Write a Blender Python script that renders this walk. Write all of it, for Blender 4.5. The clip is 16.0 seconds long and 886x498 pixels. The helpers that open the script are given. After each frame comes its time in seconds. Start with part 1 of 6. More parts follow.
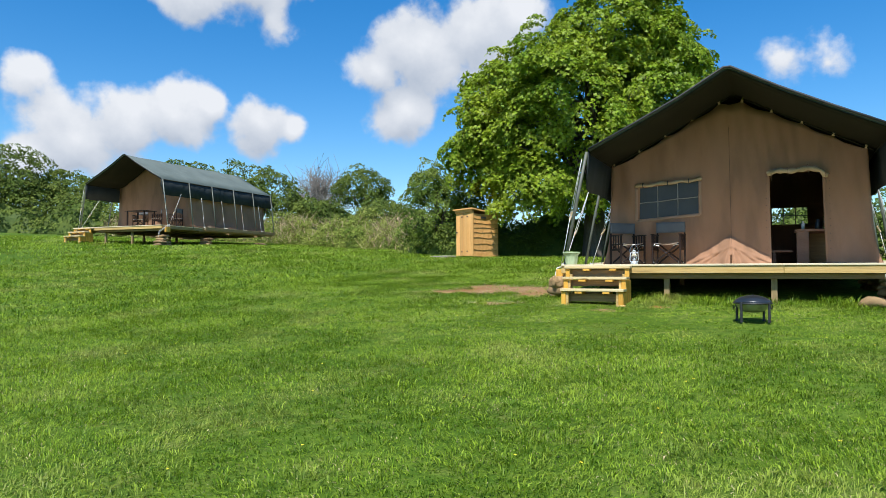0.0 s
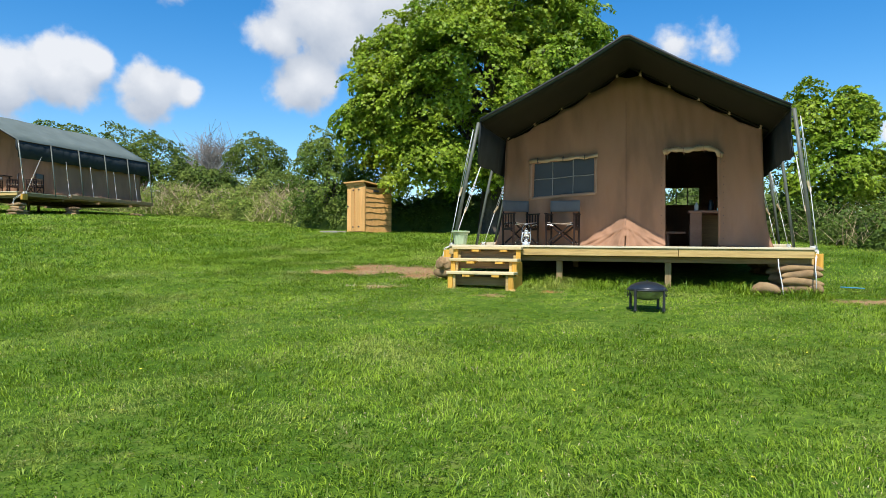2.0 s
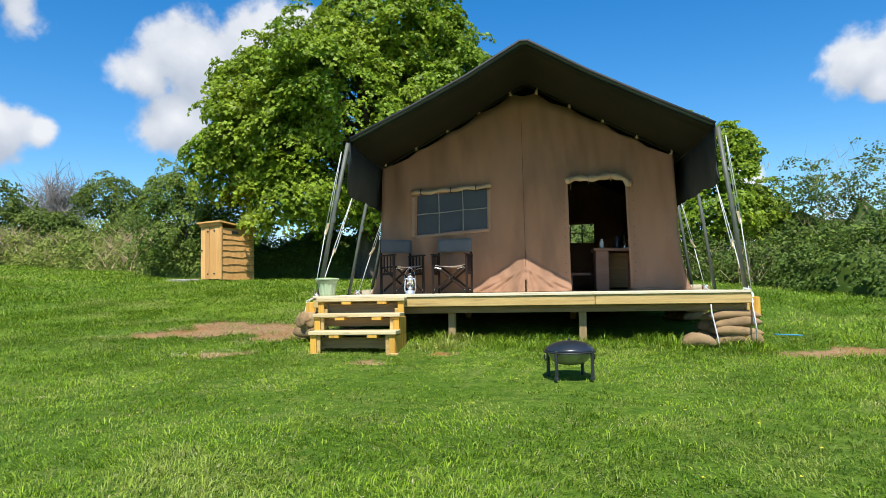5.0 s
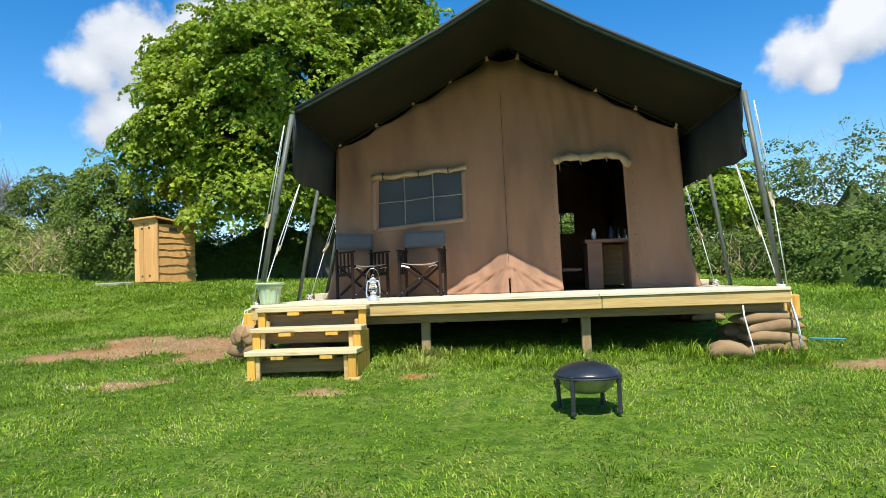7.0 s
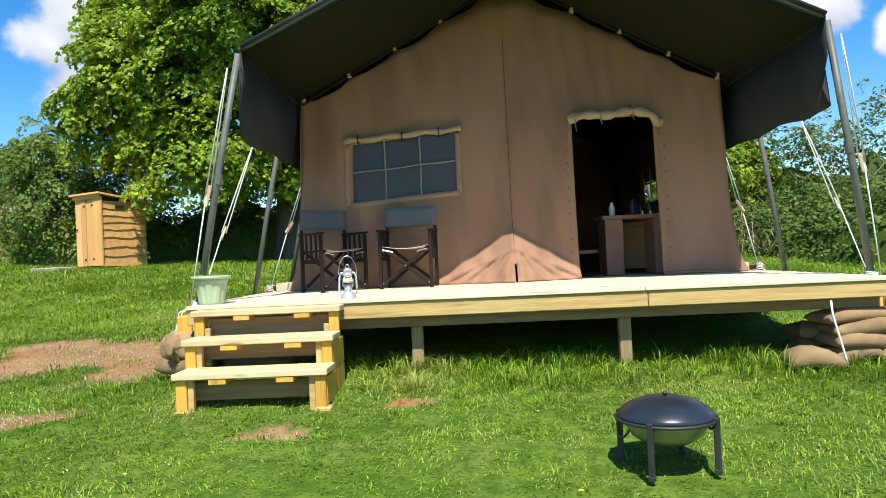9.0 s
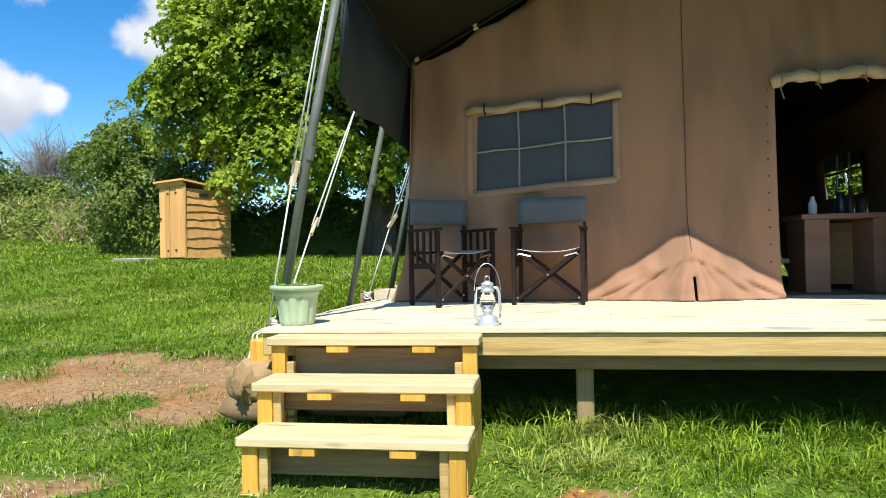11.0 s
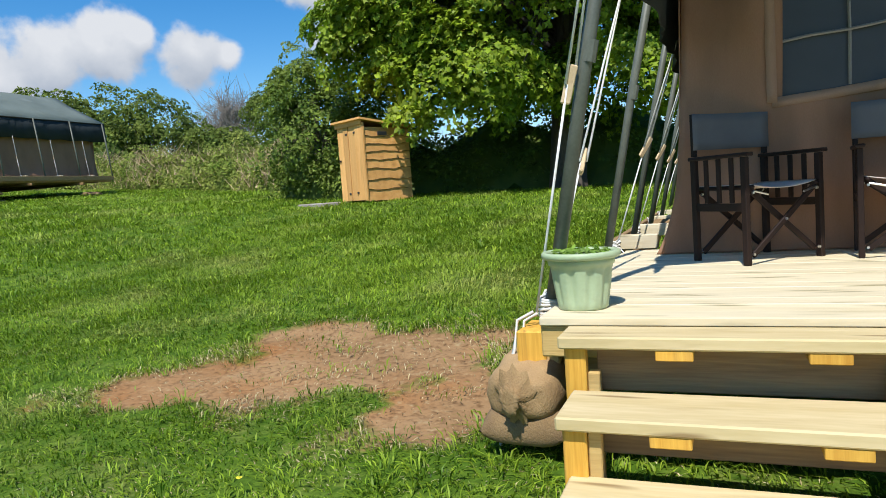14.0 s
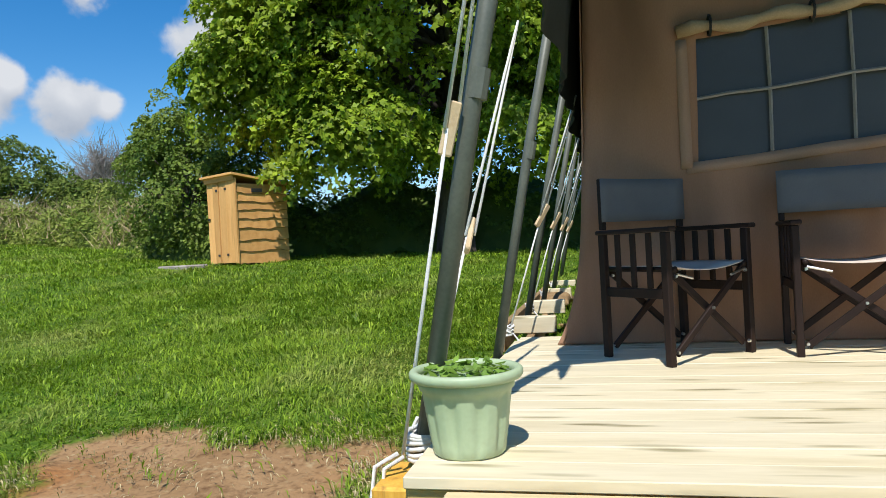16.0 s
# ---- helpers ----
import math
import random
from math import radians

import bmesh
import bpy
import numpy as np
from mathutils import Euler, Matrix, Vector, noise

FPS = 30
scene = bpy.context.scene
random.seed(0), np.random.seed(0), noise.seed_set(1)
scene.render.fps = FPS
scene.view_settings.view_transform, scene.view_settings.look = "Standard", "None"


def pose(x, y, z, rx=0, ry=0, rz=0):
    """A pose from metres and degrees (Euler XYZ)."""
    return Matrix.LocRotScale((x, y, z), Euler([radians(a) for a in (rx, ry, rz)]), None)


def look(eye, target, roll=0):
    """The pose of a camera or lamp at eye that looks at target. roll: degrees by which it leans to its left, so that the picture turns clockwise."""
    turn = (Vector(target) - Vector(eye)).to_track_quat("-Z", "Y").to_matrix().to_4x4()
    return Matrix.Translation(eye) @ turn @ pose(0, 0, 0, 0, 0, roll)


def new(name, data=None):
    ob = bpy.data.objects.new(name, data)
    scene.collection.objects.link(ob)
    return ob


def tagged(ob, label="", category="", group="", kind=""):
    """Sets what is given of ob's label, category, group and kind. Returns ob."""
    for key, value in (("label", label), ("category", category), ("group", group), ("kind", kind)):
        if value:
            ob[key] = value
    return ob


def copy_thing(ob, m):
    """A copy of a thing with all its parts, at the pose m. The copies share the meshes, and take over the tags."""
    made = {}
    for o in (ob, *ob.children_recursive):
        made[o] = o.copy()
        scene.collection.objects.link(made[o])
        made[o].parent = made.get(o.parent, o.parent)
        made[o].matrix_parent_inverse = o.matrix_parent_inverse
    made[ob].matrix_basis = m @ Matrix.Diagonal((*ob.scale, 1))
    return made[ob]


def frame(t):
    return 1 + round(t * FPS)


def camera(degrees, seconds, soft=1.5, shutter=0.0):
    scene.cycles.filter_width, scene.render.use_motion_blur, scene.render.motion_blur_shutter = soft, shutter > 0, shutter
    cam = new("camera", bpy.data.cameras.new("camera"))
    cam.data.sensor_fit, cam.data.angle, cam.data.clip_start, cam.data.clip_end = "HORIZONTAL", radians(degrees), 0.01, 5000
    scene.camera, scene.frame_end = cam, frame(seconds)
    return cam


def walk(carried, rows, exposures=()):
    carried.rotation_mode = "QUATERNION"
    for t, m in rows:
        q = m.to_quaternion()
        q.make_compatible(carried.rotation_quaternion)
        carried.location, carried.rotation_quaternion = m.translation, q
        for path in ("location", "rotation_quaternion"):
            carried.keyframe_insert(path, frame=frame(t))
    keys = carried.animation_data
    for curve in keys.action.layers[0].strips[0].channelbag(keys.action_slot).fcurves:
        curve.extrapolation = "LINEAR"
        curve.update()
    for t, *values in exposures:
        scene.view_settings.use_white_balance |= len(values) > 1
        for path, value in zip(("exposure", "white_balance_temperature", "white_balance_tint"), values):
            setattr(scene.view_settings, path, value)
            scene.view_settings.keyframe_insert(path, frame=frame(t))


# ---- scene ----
cam = camera(65.0, 16.0, soft=0.7)
PATH = [
    (0, (3.322, -11.665, 0.598), (2.461, -9.862, 0.67), -0.0),
    (0.5, (3.284, -11.392, 0.588), (2.593, -9.516, 0.659), 1.2),
    (1, (3.243, -11.087, 0.626), (2.694, -9.165, 0.703), 1.0),
    (1.5, (3.25, -10.814, 0.686), (2.768, -8.873, 0.709), 1.2),
    (2, (3.224, -10.524, 0.699), (2.622, -8.617, 0.697), 0.6),
    (2.5, (3.167, -10.315, 0.72), (2.575, -8.414, 0.915), -1.3),
    (3, (3.129, -9.939, 0.738), (2.629, -8.01, 0.91), -0.9),
    (3.5, (3.004, -9.556, 0.776), (2.45, -7.638, 0.9), 0.2),
    (4, (2.856, -9.34, 0.796), (2.461, -7.384, 0.917), -1.4),
    (4.2, (2.819, -9.168, 0.793), (2.503, -7.195, 0.884), -1.6),
    (6.3, (2.494, -7.285, 0.873), (2.286, -5.303, 1.052), -0.1),
    (6.5, (2.403, -7.175, 0.886), (2.281, -5.186, 1.054), -1.3),
    (7, (2.419, -6.764, 0.912), (2.276, -4.772, 1.01), -2.1),
    (7.5, (2.316, -6.38, 0.937), (2.071, -4.399, 1.066), -1.1),
    (8, (2.208, -5.922, 0.952), (2.207, -3.923, 1.017), -1.9),
    (8.5, (2.142, -5.484, 0.987), (2.165, -3.485, 1.047), -1.8),
    (8.7, (2.145, -5.343, 1.009), (2.129, -3.343, 1.047), -2.2),
    (10.8, (1.601, -3.769, 1.118), (1.379, -1.781, 1.123), -2.1),
    (11, (1.534, -3.556, 1.128), (1.236, -1.578, 1.149), -1.1),
    (11.5, (1.309, -3.134, 1.142), (0.886, -1.179, 1.138), -1.9),
    (12, (1.039, -2.822, 1.207), (0.232, -0.995, 1.298), -0.9),
    (12.5, (0.861, -2.584, 1.256), (-0.039, -0.799, 1.331), -0.8),
    (13, (0.698, -2.487, 1.251), (-0.09, -0.649, 1.204), -3.3),
    (13.5, (0.639, -2.424, 1.217), (-0.077, -0.563, 1.057), -2.8),
    (14, (0.634, -2.453, 1.238), (-0.113, -0.604, 1.078), -4.1),
    (14.5, (0.602, -2.368, 1.284), (-0.114, -0.5, 1.287), -3.9),
    (15, (0.599, -2.174, 1.254), (-0.065, -0.288, 1.292), -3.8),
    (15.5, (0.614, -1.878, 1.282), (0.024, 0.033, 1.301), -1.6),
    (16, (0.485, -1.584, 1.303), (0.047, 0.367, 1.295), -3.1),
]
walk(cam, [(t, look(e, g, r)) for t, e, g, r in PATH], [(0, 0.02, 6250, 10), (4.2, 0.04, 6250, 10), (6.3, 0.10, 6250, 10), (8.7, 0.24, 6250, 10), (10.8, 0.22, 6300, 10), (11.5, 0.16, 6300, 10), (12.2, -0.02, 6250, 10), (13, -0.1, 6250, 10), (16, -0.18, 6250, 10)])

# ---- world, sun ----
SUN_WAY = Vector((-0.05, 0.655, -1.0)).normalized()
# direction, spread and, for thin ones, density
CLOUDS = [
    (-0.794, 0.584, 0.171, 0.072), (-0.750, 0.631, 0.190, 0.066), (-0.712, 0.669, 0.208, 0.060), (-0.676, 0.700, 0.228, 0.030),
    (-0.823, 0.548, 0.148, 0.036), (-0.633, 0.744, 0.208, 0.056), (-0.600, 0.773, 0.200, 0.030), (-0.809, 0.533, 0.246, 0.040, 0.6),
    (-0.441, 0.843, 0.308, 0.092), (-0.360, 0.872, 0.333, 0.076), (-0.300, 0.888, 0.348, 0.050), (-0.468, 0.853, 0.231, 0.056),
    (-0.491, 0.821, 0.280, 0.045), (-0.599, 0.724, 0.341, 0.050, 0.5), (0.015, 0.964, 0.266, 0.055, 0.45), (0.062, 0.964, 0.259, 0.05, 0.4),
    (0.392, 0.878, 0.272, 0.050), (0.445, 0.851, 0.287, 0.050), (0.410, 0.879, 0.242, 0.030), (0.275, 0.951, 0.141, 0.032),
    (-0.663, 0.652, 0.369, 0.065), (-0.607, 0.693, 0.388, 0.070), (-0.558, 0.728, 0.399, 0.048), (-0.483, 0.774, 0.409, 0.035, 0.6), (-0.404, 0.823, 0.400, 0.05, 0.45),
    (0.516, 0.822, 0.240, 0.034), (0.537, 0.829, 0.156, 0.040),
    (0.75, 0.60, 0.30, 0.11), (0.66, 0.70, 0.26, 0.07), (-0.2, -0.9, 0.40, 0.15), (0.5, -0.8, 0.30, 0.12), (-0.8, -0.5, 0.35, 0.13),
]


def make_world():
    w = bpy.data.worlds.new("sky")
    scene.world = w
    w.use_nodes = True
    nt = w.node_tree
    nt.nodes.clear()
    N, L = nt.nodes.new, nt.links.new
    sky = N("ShaderNodeTexSky")
    sky.sky_type, sky.sun_disc = "NISHITA", False
    sky.sun_elevation, sky.sun_rotation = radians(56.7), math.atan2(-SUN_WAY.x, -SUN_WAY.y)
    sky.air_density, sky.dust_density, sky.ozone_density = 1.0, 0.3, 2.5
    tc = N("ShaderNodeTexCoord")
    n1, n2 = N("ShaderNodeTexNoise"), N("ShaderNodeTexNoise")
    n1.inputs["Scale"].default_value, n1.inputs["Detail"].default_value = 15.0, 7.0
    n1.inputs["Roughness"].default_value = 0.55
    n2.inputs["Scale"].default_value, n2.inputs["Detail"].default_value = 9.0, 4.0
    L(tc.outputs["Generated"], n1.inputs["Vector"])
    L(tc.outputs["Generated"], n2.inputs["Vector"])

    def calc(op, a, b=None, c=None):
        m = N("ShaderNodeMath")
        m.operation = op
        for i, v in enumerate((a, b, c)):
            if v is None:
                continue
            if isinstance(v, (int, float)):
                m.inputs[i].default_value = v
            else:
                L(v, m.inputs[i])
        return m.outputs[0]

    lift = N("ShaderNodeVectorMath")
    lift.operation = "ADD"
    lift.inputs[1].default_value = (0.0, 0.0, 0.035)
    L(tc.outputs["Generated"], lift.inputs[0])

    def density(place):
        best = None
        for x, y, z, r, *thin in CLOUDS:
            top = thin[0] if thin else 1.0
            d = N("ShaderNodeVectorMath")
            d.operation = "DISTANCE"
            L(place, d.inputs[0])
            d.inputs[1].default_value = Vector((x, y, z)).normalized()
            v = calc("MULTIPLY_ADD", d.outputs["Value"], -(0.6 + top) / 1.6 / r, top)
            best = v if best is None else calc("SMOOTH_MAX", best, v, 0.35)
        return best

    n3 = N("ShaderNodeTexNoise")
    n3.inputs["Scale"].default_value, n3.inputs["Detail"].default_value = 34.0, 5.0
    L(tc.outputs["Generated"], n3.inputs["Vector"])
    edge = calc("MULTIPLY_ADD", calc("SUBTRACT", n1.outputs["Fac"], 0.5), 1.2, density(tc.outputs["Generated"]))
    edge = calc("MULTIPLY_ADD", calc("SUBTRACT", n2.outputs["Fac"], 0.5), 0.7, edge)
    edge = calc("MULTIPLY_ADD", calc("SUBTRACT", n3.outputs["Fac"], 0.5), 0.5, edge)
    above = calc("SUBTRACT", density(lift.outputs[0]), edge)
    rng = N("ShaderNodeMapRange")
    rng.interpolation_type = "SMOOTHSTEP"
    rng.inputs["From Min"].default_value, rng.inputs["From Max"].default_value = 0.03, 0.42
    L(edge, rng.inputs["Value"])
    tone = N("ShaderNodeMapRange")
    tone.inputs["From Min"].default_value, tone.inputs["From Max"].default_value = 0.45, -0.55
    L(above, tone.inputs["Value"])
    white = N("ShaderNodeMix")
    white.data_type = "RGBA"
    white.inputs[6].default_value, white.inputs[7].default_value = (4.6, 5.1, 5.9, 1), (7.9, 8.0, 8.2, 1)
    L(tone.outputs[0], white.inputs[0])
    hue = N("ShaderNodeHueSaturation")
    hue.inputs["Saturation"].default_value, hue.inputs["Value"].default_value = 1.42, 1.50
    L(sky.outputs[0], hue.inputs["Color"])
    mix = N("ShaderNodeMix")
    mix.data_type = "RGBA"
    L(rng.outputs[0], mix.inputs[0])
    L(hue.outputs[0], mix.inputs[6])
    L(white.outputs[2], mix.inputs[7])
    bg, out = N("ShaderNodeBackground"), N("ShaderNodeOutputWorld")
    bg.inputs["Strength"].default_value = 0.107
    L(mix.outputs[2], bg.inputs["Color"])
    L(bg.outputs[0], out.inputs[0])


make_world()
sun = new("sun", bpy.data.lights.new("sun", "SUN"))
sun.data.energy, sun.data.angle, sun.data.color = 6.2, radians(0.55), (1.0, 0.95, 0.87)
sun.matrix_world = look((0, 0, 30), Vector((0, 0, 30)) + SUN_WAY)


# ---- materials ----
def mat(name, a, b, scale=6.0, fine=60.0, rough=0.8, bump=0.2, metal=0.0, stretch=(1, 1, 1), dirt=None, vary=0.0, trans=0.0, island=0.0, detail=5.0, spec=0.5, fine_amt=0.5, knots=None):
    m = bpy.data.materials.new(name)
    m.use_nodes = True
    nt = m.node_tree
    N, L = nt.nodes.new, nt.links.new
    bs, out = nt.nodes["Principled BSDF"], nt.nodes["Material Output"]
    tc, mp = N("ShaderNodeTexCoord"), N("ShaderNodeMapping")
    mp.inputs["Scale"].default_value = stretch
    L(tc.outputs["Object"], mp.inputs["Vector"])
    vec = mp.outputs[0]
    if vary:
        oi, ad, cx = N("ShaderNodeObjectInfo"), N("ShaderNodeVectorMath"), N("ShaderNodeCombineXYZ")
        mu = N("ShaderNodeMath")
        mu.operation = "MULTIPLY"
        mu.inputs[1].default_value = 37.0
        L(oi.outputs["Random"], mu.inputs[0])
        for i in range(3):
            L(mu.outputs[0], cx.inputs[i])
        L(vec, ad.inputs[0])
        L(cx.outputs[0], ad.inputs[1])
        vec = ad.outputs[0]
    n1, n2 = N("ShaderNodeTexNoise"), N("ShaderNodeTexNoise")
    n1.inputs["Scale"].default_value, n1.inputs["Detail"].default_value = scale, detail
    n2.inputs["Scale"].default_value, n2.inputs["Detail"].default_value = fine, 3.0
    L(vec, n1.inputs["Vector"])
    L(vec, n2.inputs["Vector"])
    f = N("ShaderNodeMath")
    f.operation = "MULTIPLY_ADD"
    f.inputs[1].default_value = fine_amt
    L(n2.outputs["Fac"], f.inputs[0])
    g = N("ShaderNodeMapRange")
    g.inputs["From Min"].default_value, g.inputs["From Max"].default_value = 0.32 + 0.5 * fine_amt * 0.7, 0.68 + 0.5 * fine_amt * 1.3
    L(n1.outputs["Fac"], f.inputs[2])
    L(f.outputs[0], g.inputs["Value"])
    mx = N("ShaderNodeMix")
    mx.data_type = "RGBA"
    mx.inputs[6].default_value, mx.inputs[7].default_value = (*a, 1), (*b, 1)
    L(g.outputs[0], mx.inputs[0])
    col = mx.outputs[2]
    if dirt:
        n3, r3, m3 = N("ShaderNodeTexNoise"), N("ShaderNodeMapRange"), N("ShaderNodeMix")
        n3.inputs["Scale"].default_value, n3.inputs["Detail"].default_value = dirt[1], 6.0
        r3.inputs["From Min"].default_value, r3.inputs["From Max"].default_value = dirt[2], dirt[2] + 0.15
        r3.inputs["To Max"].default_value = dirt[3]
        L(vec, n3.inputs["Vector"])
        L(n3.outputs["Fac"], r3.inputs["Value"])
        m3.data_type = "RGBA"
        L(r3.outputs[0], m3.inputs[0])
        L(col, m3.inputs[6])
        m3.inputs[7].default_value = (*dirt[0], 1)
        col = m3.outputs[2]
    if knots:
        vo, rv, mv = N("ShaderNodeTexVoronoi"), N("ShaderNodeMapRange"), N("ShaderNodeMix")
        vo.inputs["Scale"].default_value = knots[1]
        rv.inputs["From Min"].default_value, rv.inputs["From Max"].default_value = knots[2], knots[2] * 0.35
        rv.inputs["To Max"].default_value = knots[3]
        warp = N("ShaderNodeVectorMath")
        warp.operation = "MULTIPLY_ADD"
        L(n1.outputs["Color"], warp.inputs[0])
        warp.inputs[1].default_value = (0.5, 0.5, 0.5)
        L(vec, warp.inputs[2])
        L(warp.outputs[0], vo.inputs["Vector"])
        L(vo.outputs["Distance"], rv.inputs["Value"])
        mv.data_type = "RGBA"
        L(rv.outputs[0], mv.inputs[0])
        L(col, mv.inputs[6])
        mv.inputs[7].default_value = (*knots[0], 1)
        col = mv.outputs[2]
    for amount, node, socket in ((vary, "ShaderNodeObjectInfo", "Random"), (island, "ShaderNodeNewGeometry", "Random Per Island")):
        if amount:
            o, r, h = N(node), N("ShaderNodeMapRange"), N("ShaderNodeHueSaturation")
            r.inputs["To Min"].default_value, r.inputs["To Max"].default_value = 1 - amount, 1 + amount
            L(o.outputs[socket], r.inputs["Value"])
            L(r.outputs[0], h.inputs["Value"])
            L(col, h.inputs["Color"])
            col = h.outputs[0]
    L(col, bs.inputs["Base Color"])
    bs.inputs["Roughness"].default_value, bs.inputs["Metallic"].default_value = rough, metal
    bs.inputs["Specular IOR Level"].default_value = spec
    if bump:
        b1 = N("ShaderNodeBump")
        b1.inputs["Strength"].default_value, b1.inputs["Distance"].default_value = bump, 0.01
        L(f.outputs[0], b1.inputs["Height"])
        L(b1.outputs[0], bs.inputs["Normal"])
    if trans:
        tr, ms = N("ShaderNodeBsdfTranslucent"), N("ShaderNodeMixShader")
        ms.inputs[0].default_value = trans
        L(col, tr.inputs["Color"])
        L(bs.outputs[0], ms.inputs[1])
        L(tr.outputs[0], ms.inputs[2])
        L(ms.outputs[0], out.inputs[0])
    return m



M_LEAF = mat("sycamore_leaf", (0.14, 0.25, 0.012), (0.345, 0.42, 0.03), 0.5, 5.0, 0.5, 0, trans=0.38, island=0.45, spec=0.3)
M_BUSH = mat("hedge_leaf", (0.065, 0.125, 0.016), (0.17, 0.235, 0.035), 0.6, 5.0, 0.6, 0, trans=0.32, island=0.4, spec=0.3)
M_BANKLEAF = mat("bank_leaf", (0.13, 0.215, 0.024), (0.34, 0.36, 0.085), 0.4, 4.0, 0.7, 0, trans=0.3, island=0.4, spec=0.2)
M_HAW = mat("hawthorn_leaf", (0.10, 0.175, 0.02), (0.25, 0.31, 0.05), 0.6, 5.0, 0.6, 0, trans=0.34, island=0.4, spec=0.3)
M_FAR = mat("far_leaf", (0.07, 0.12, 0.018), (0.20, 0.245, 0.045), 0.6, 5.0, 0.7, 0, trans=0.3, island=0.35, spec=0.2)
M_STALK = mat("dry_stalk", (0.30, 0.21, 0.12), (0.56, 0.44, 0.28), 2.0, 20.0, 0.9, 0, island=0.3, spec=0.1)
M_BARK = mat("bark", (0.06, 0.05, 0.04), (0.16, 0.13, 0.10), 5.0, 40.0, 0.95, 0.6, stretch=(1, 1, 0.3))
M_CANVAS = mat("brown_canvas", (0.305, 0.169, 0.100), (0.40, 0.228, 0.140), 1.3, 180.0, 0.9, 0.12, dirt=((0.225, 0.134, 0.083), 1.6, 0.50, 0.6), stretch=(1.6, 1, 0.45), trans=0.05, spec=0.15)
M_CUFF = mat("canvas_binding", (0.33, 0.205, 0.135), (0.40, 0.26, 0.18), 4.0, 150.0, 0.9, 0.15, spec=0.15)
M_ROLL = mat("rolled_canvas", (0.36, 0.25, 0.14), (0.52, 0.40, 0.25), 6.0, 120.0, 0.9, 0.3, spec=0.15)
M_ROOF = mat("roof_canvas", (0.115, 0.14, 0.118), (0.165, 0.195, 0.168), 1.2, 160.0, 0.7, 0.1, dirt=((0.22, 0.245, 0.215), 1.6, 0.58, 0.5), spec=0.3)
# flysheet cloth of the upright sides, darkened in colour for their shade
M_VALANCE_SHADE = mat("shaded_valance_cloth", (0.024, 0.030, 0.031), (0.044, 0.051, 0.052), 1.6, 160.0, 0.75, 0.15, spec=0.15)
# olive underside of the roof, with the shade beneath it painted into the colour
M_ROOFSHADE = mat("shaded_lining", (0.013, 0.013, 0.006), (0.024, 0.022, 0.012), 0.7, 160.0, 0.85, 0.1, spec=0.15)
M_BLACKTRIM = mat("black_trim", (0.012, 0.012, 0.013), (0.03, 0.03, 0.03), 8.0, 80.0, 0.6, 0.1)
M_ZIP = mat("brown_zip", (0.06, 0.035, 0.022), (0.11, 0.066, 0.042), 8.0, 80.0, 0.7, 0.1)
M_MESH = mat("window_mesh", (0.036, 0.041, 0.046), (0.06, 0.066, 0.071), 2.0, 220.0, 0.45, 0.05, spec=0.4)
M_BAR = mat("window_tape", (0.24, 0.23, 0.215), (0.32, 0.31, 0.29), 5.0, 120.0, 0.85, 0.1)
M_POLE = mat("grey_green_pole", (0.085, 0.095, 0.075), (0.14, 0.15, 0.12), 9.0, 90.0, 0.5, 0.05, spec=0.45)
M_ROPE = mat("white_rope", (0.62, 0.61, 0.57), (0.78, 0.77, 0.72), 20.0, 240.0, 0.9, 0.5)
M_SLIDER = mat("wooden_slider", (0.55, 0.40, 0.22), (0.70, 0.55, 0.34), 12.0, 90.0, 0.75, 0.2)
M_DECK = mat("pale_decking", (0.60, 0.51, 0.32), (0.74, 0.65, 0.45), 1.3, 9.0, 0.72, 0.12, stretch=(0.9, 7, 7), dirt=((0.42, 0.34, 0.17), 1.5, 0.58, 0.5), vary=0.08, fine_amt=0.5, knots=((0.23, 0.195, 0.09), 2.1, 0.27, 0.9))
M_TREAD = mat("yellow_tread", (0.55, 0.43, 0.20), (0.71, 0.58, 0.33), 1.3, 9.0, 0.72, 0.12, stretch=(0.9, 7, 7), dirt=((0.38, 0.27, 0.10), 1.5, 0.57, 0.55), vary=0.09, fine_amt=0.5, knots=((0.25, 0.16, 0.06), 2.1, 0.24, 0.85))
M_BEAM = mat("treated_beam", (0.42, 0.27, 0.08), (0.64, 0.45, 0.17), 2.2, 13.0, 0.8, 0.2, stretch=(0.5, 9, 9), dirt=((0.26, 0.17, 0.06), 1.9, 0.55, 0.7), vary=0.12, fine_amt=0.7, knots=((0.17, 0.10, 0.04), 1.7, 0.22, 0.9))
M_OLDBEAM = mat("weathered_beam", (0.21, 0.13, 0.06), (0.36, 0.24, 0.11), 2.2, 13.0, 0.9, 0.25, stretch=(0.5, 9, 9), vary=0.15, fine_amt=0.7)
M_LEG = mat("orange_post", (0.52, 0.25, 0.022), (0.73, 0.43, 0.065), 2.2, 13.0, 0.75, 0.2, stretch=(9, 9, 0.5), dirt=((0.30, 0.15, 0.035), 1.9, 0.55, 0.65), vary=0.14, fine_amt=0.7, knots=((0.20, 0.09, 0.02), 1.7, 0.2, 0.8))
M_POST = mat("grey_post", (0.21, 0.145, 0.06), (0.36, 0.26, 0.125), 2.2, 13.0, 0.9, 0.3, stretch=(9, 9, 0.5), fine_amt=0.7)
M_LARCH = mat("larch_board", (0.58, 0.275, 0.075), (0.76, 0.41, 0.135), 2.5, 50.0, 0.75, 0.2, stretch=(0.3, 3, 3), dirt=((0.36, 0.18, 0.05), 2.2, 0.62, 0.7), vary=0.14)
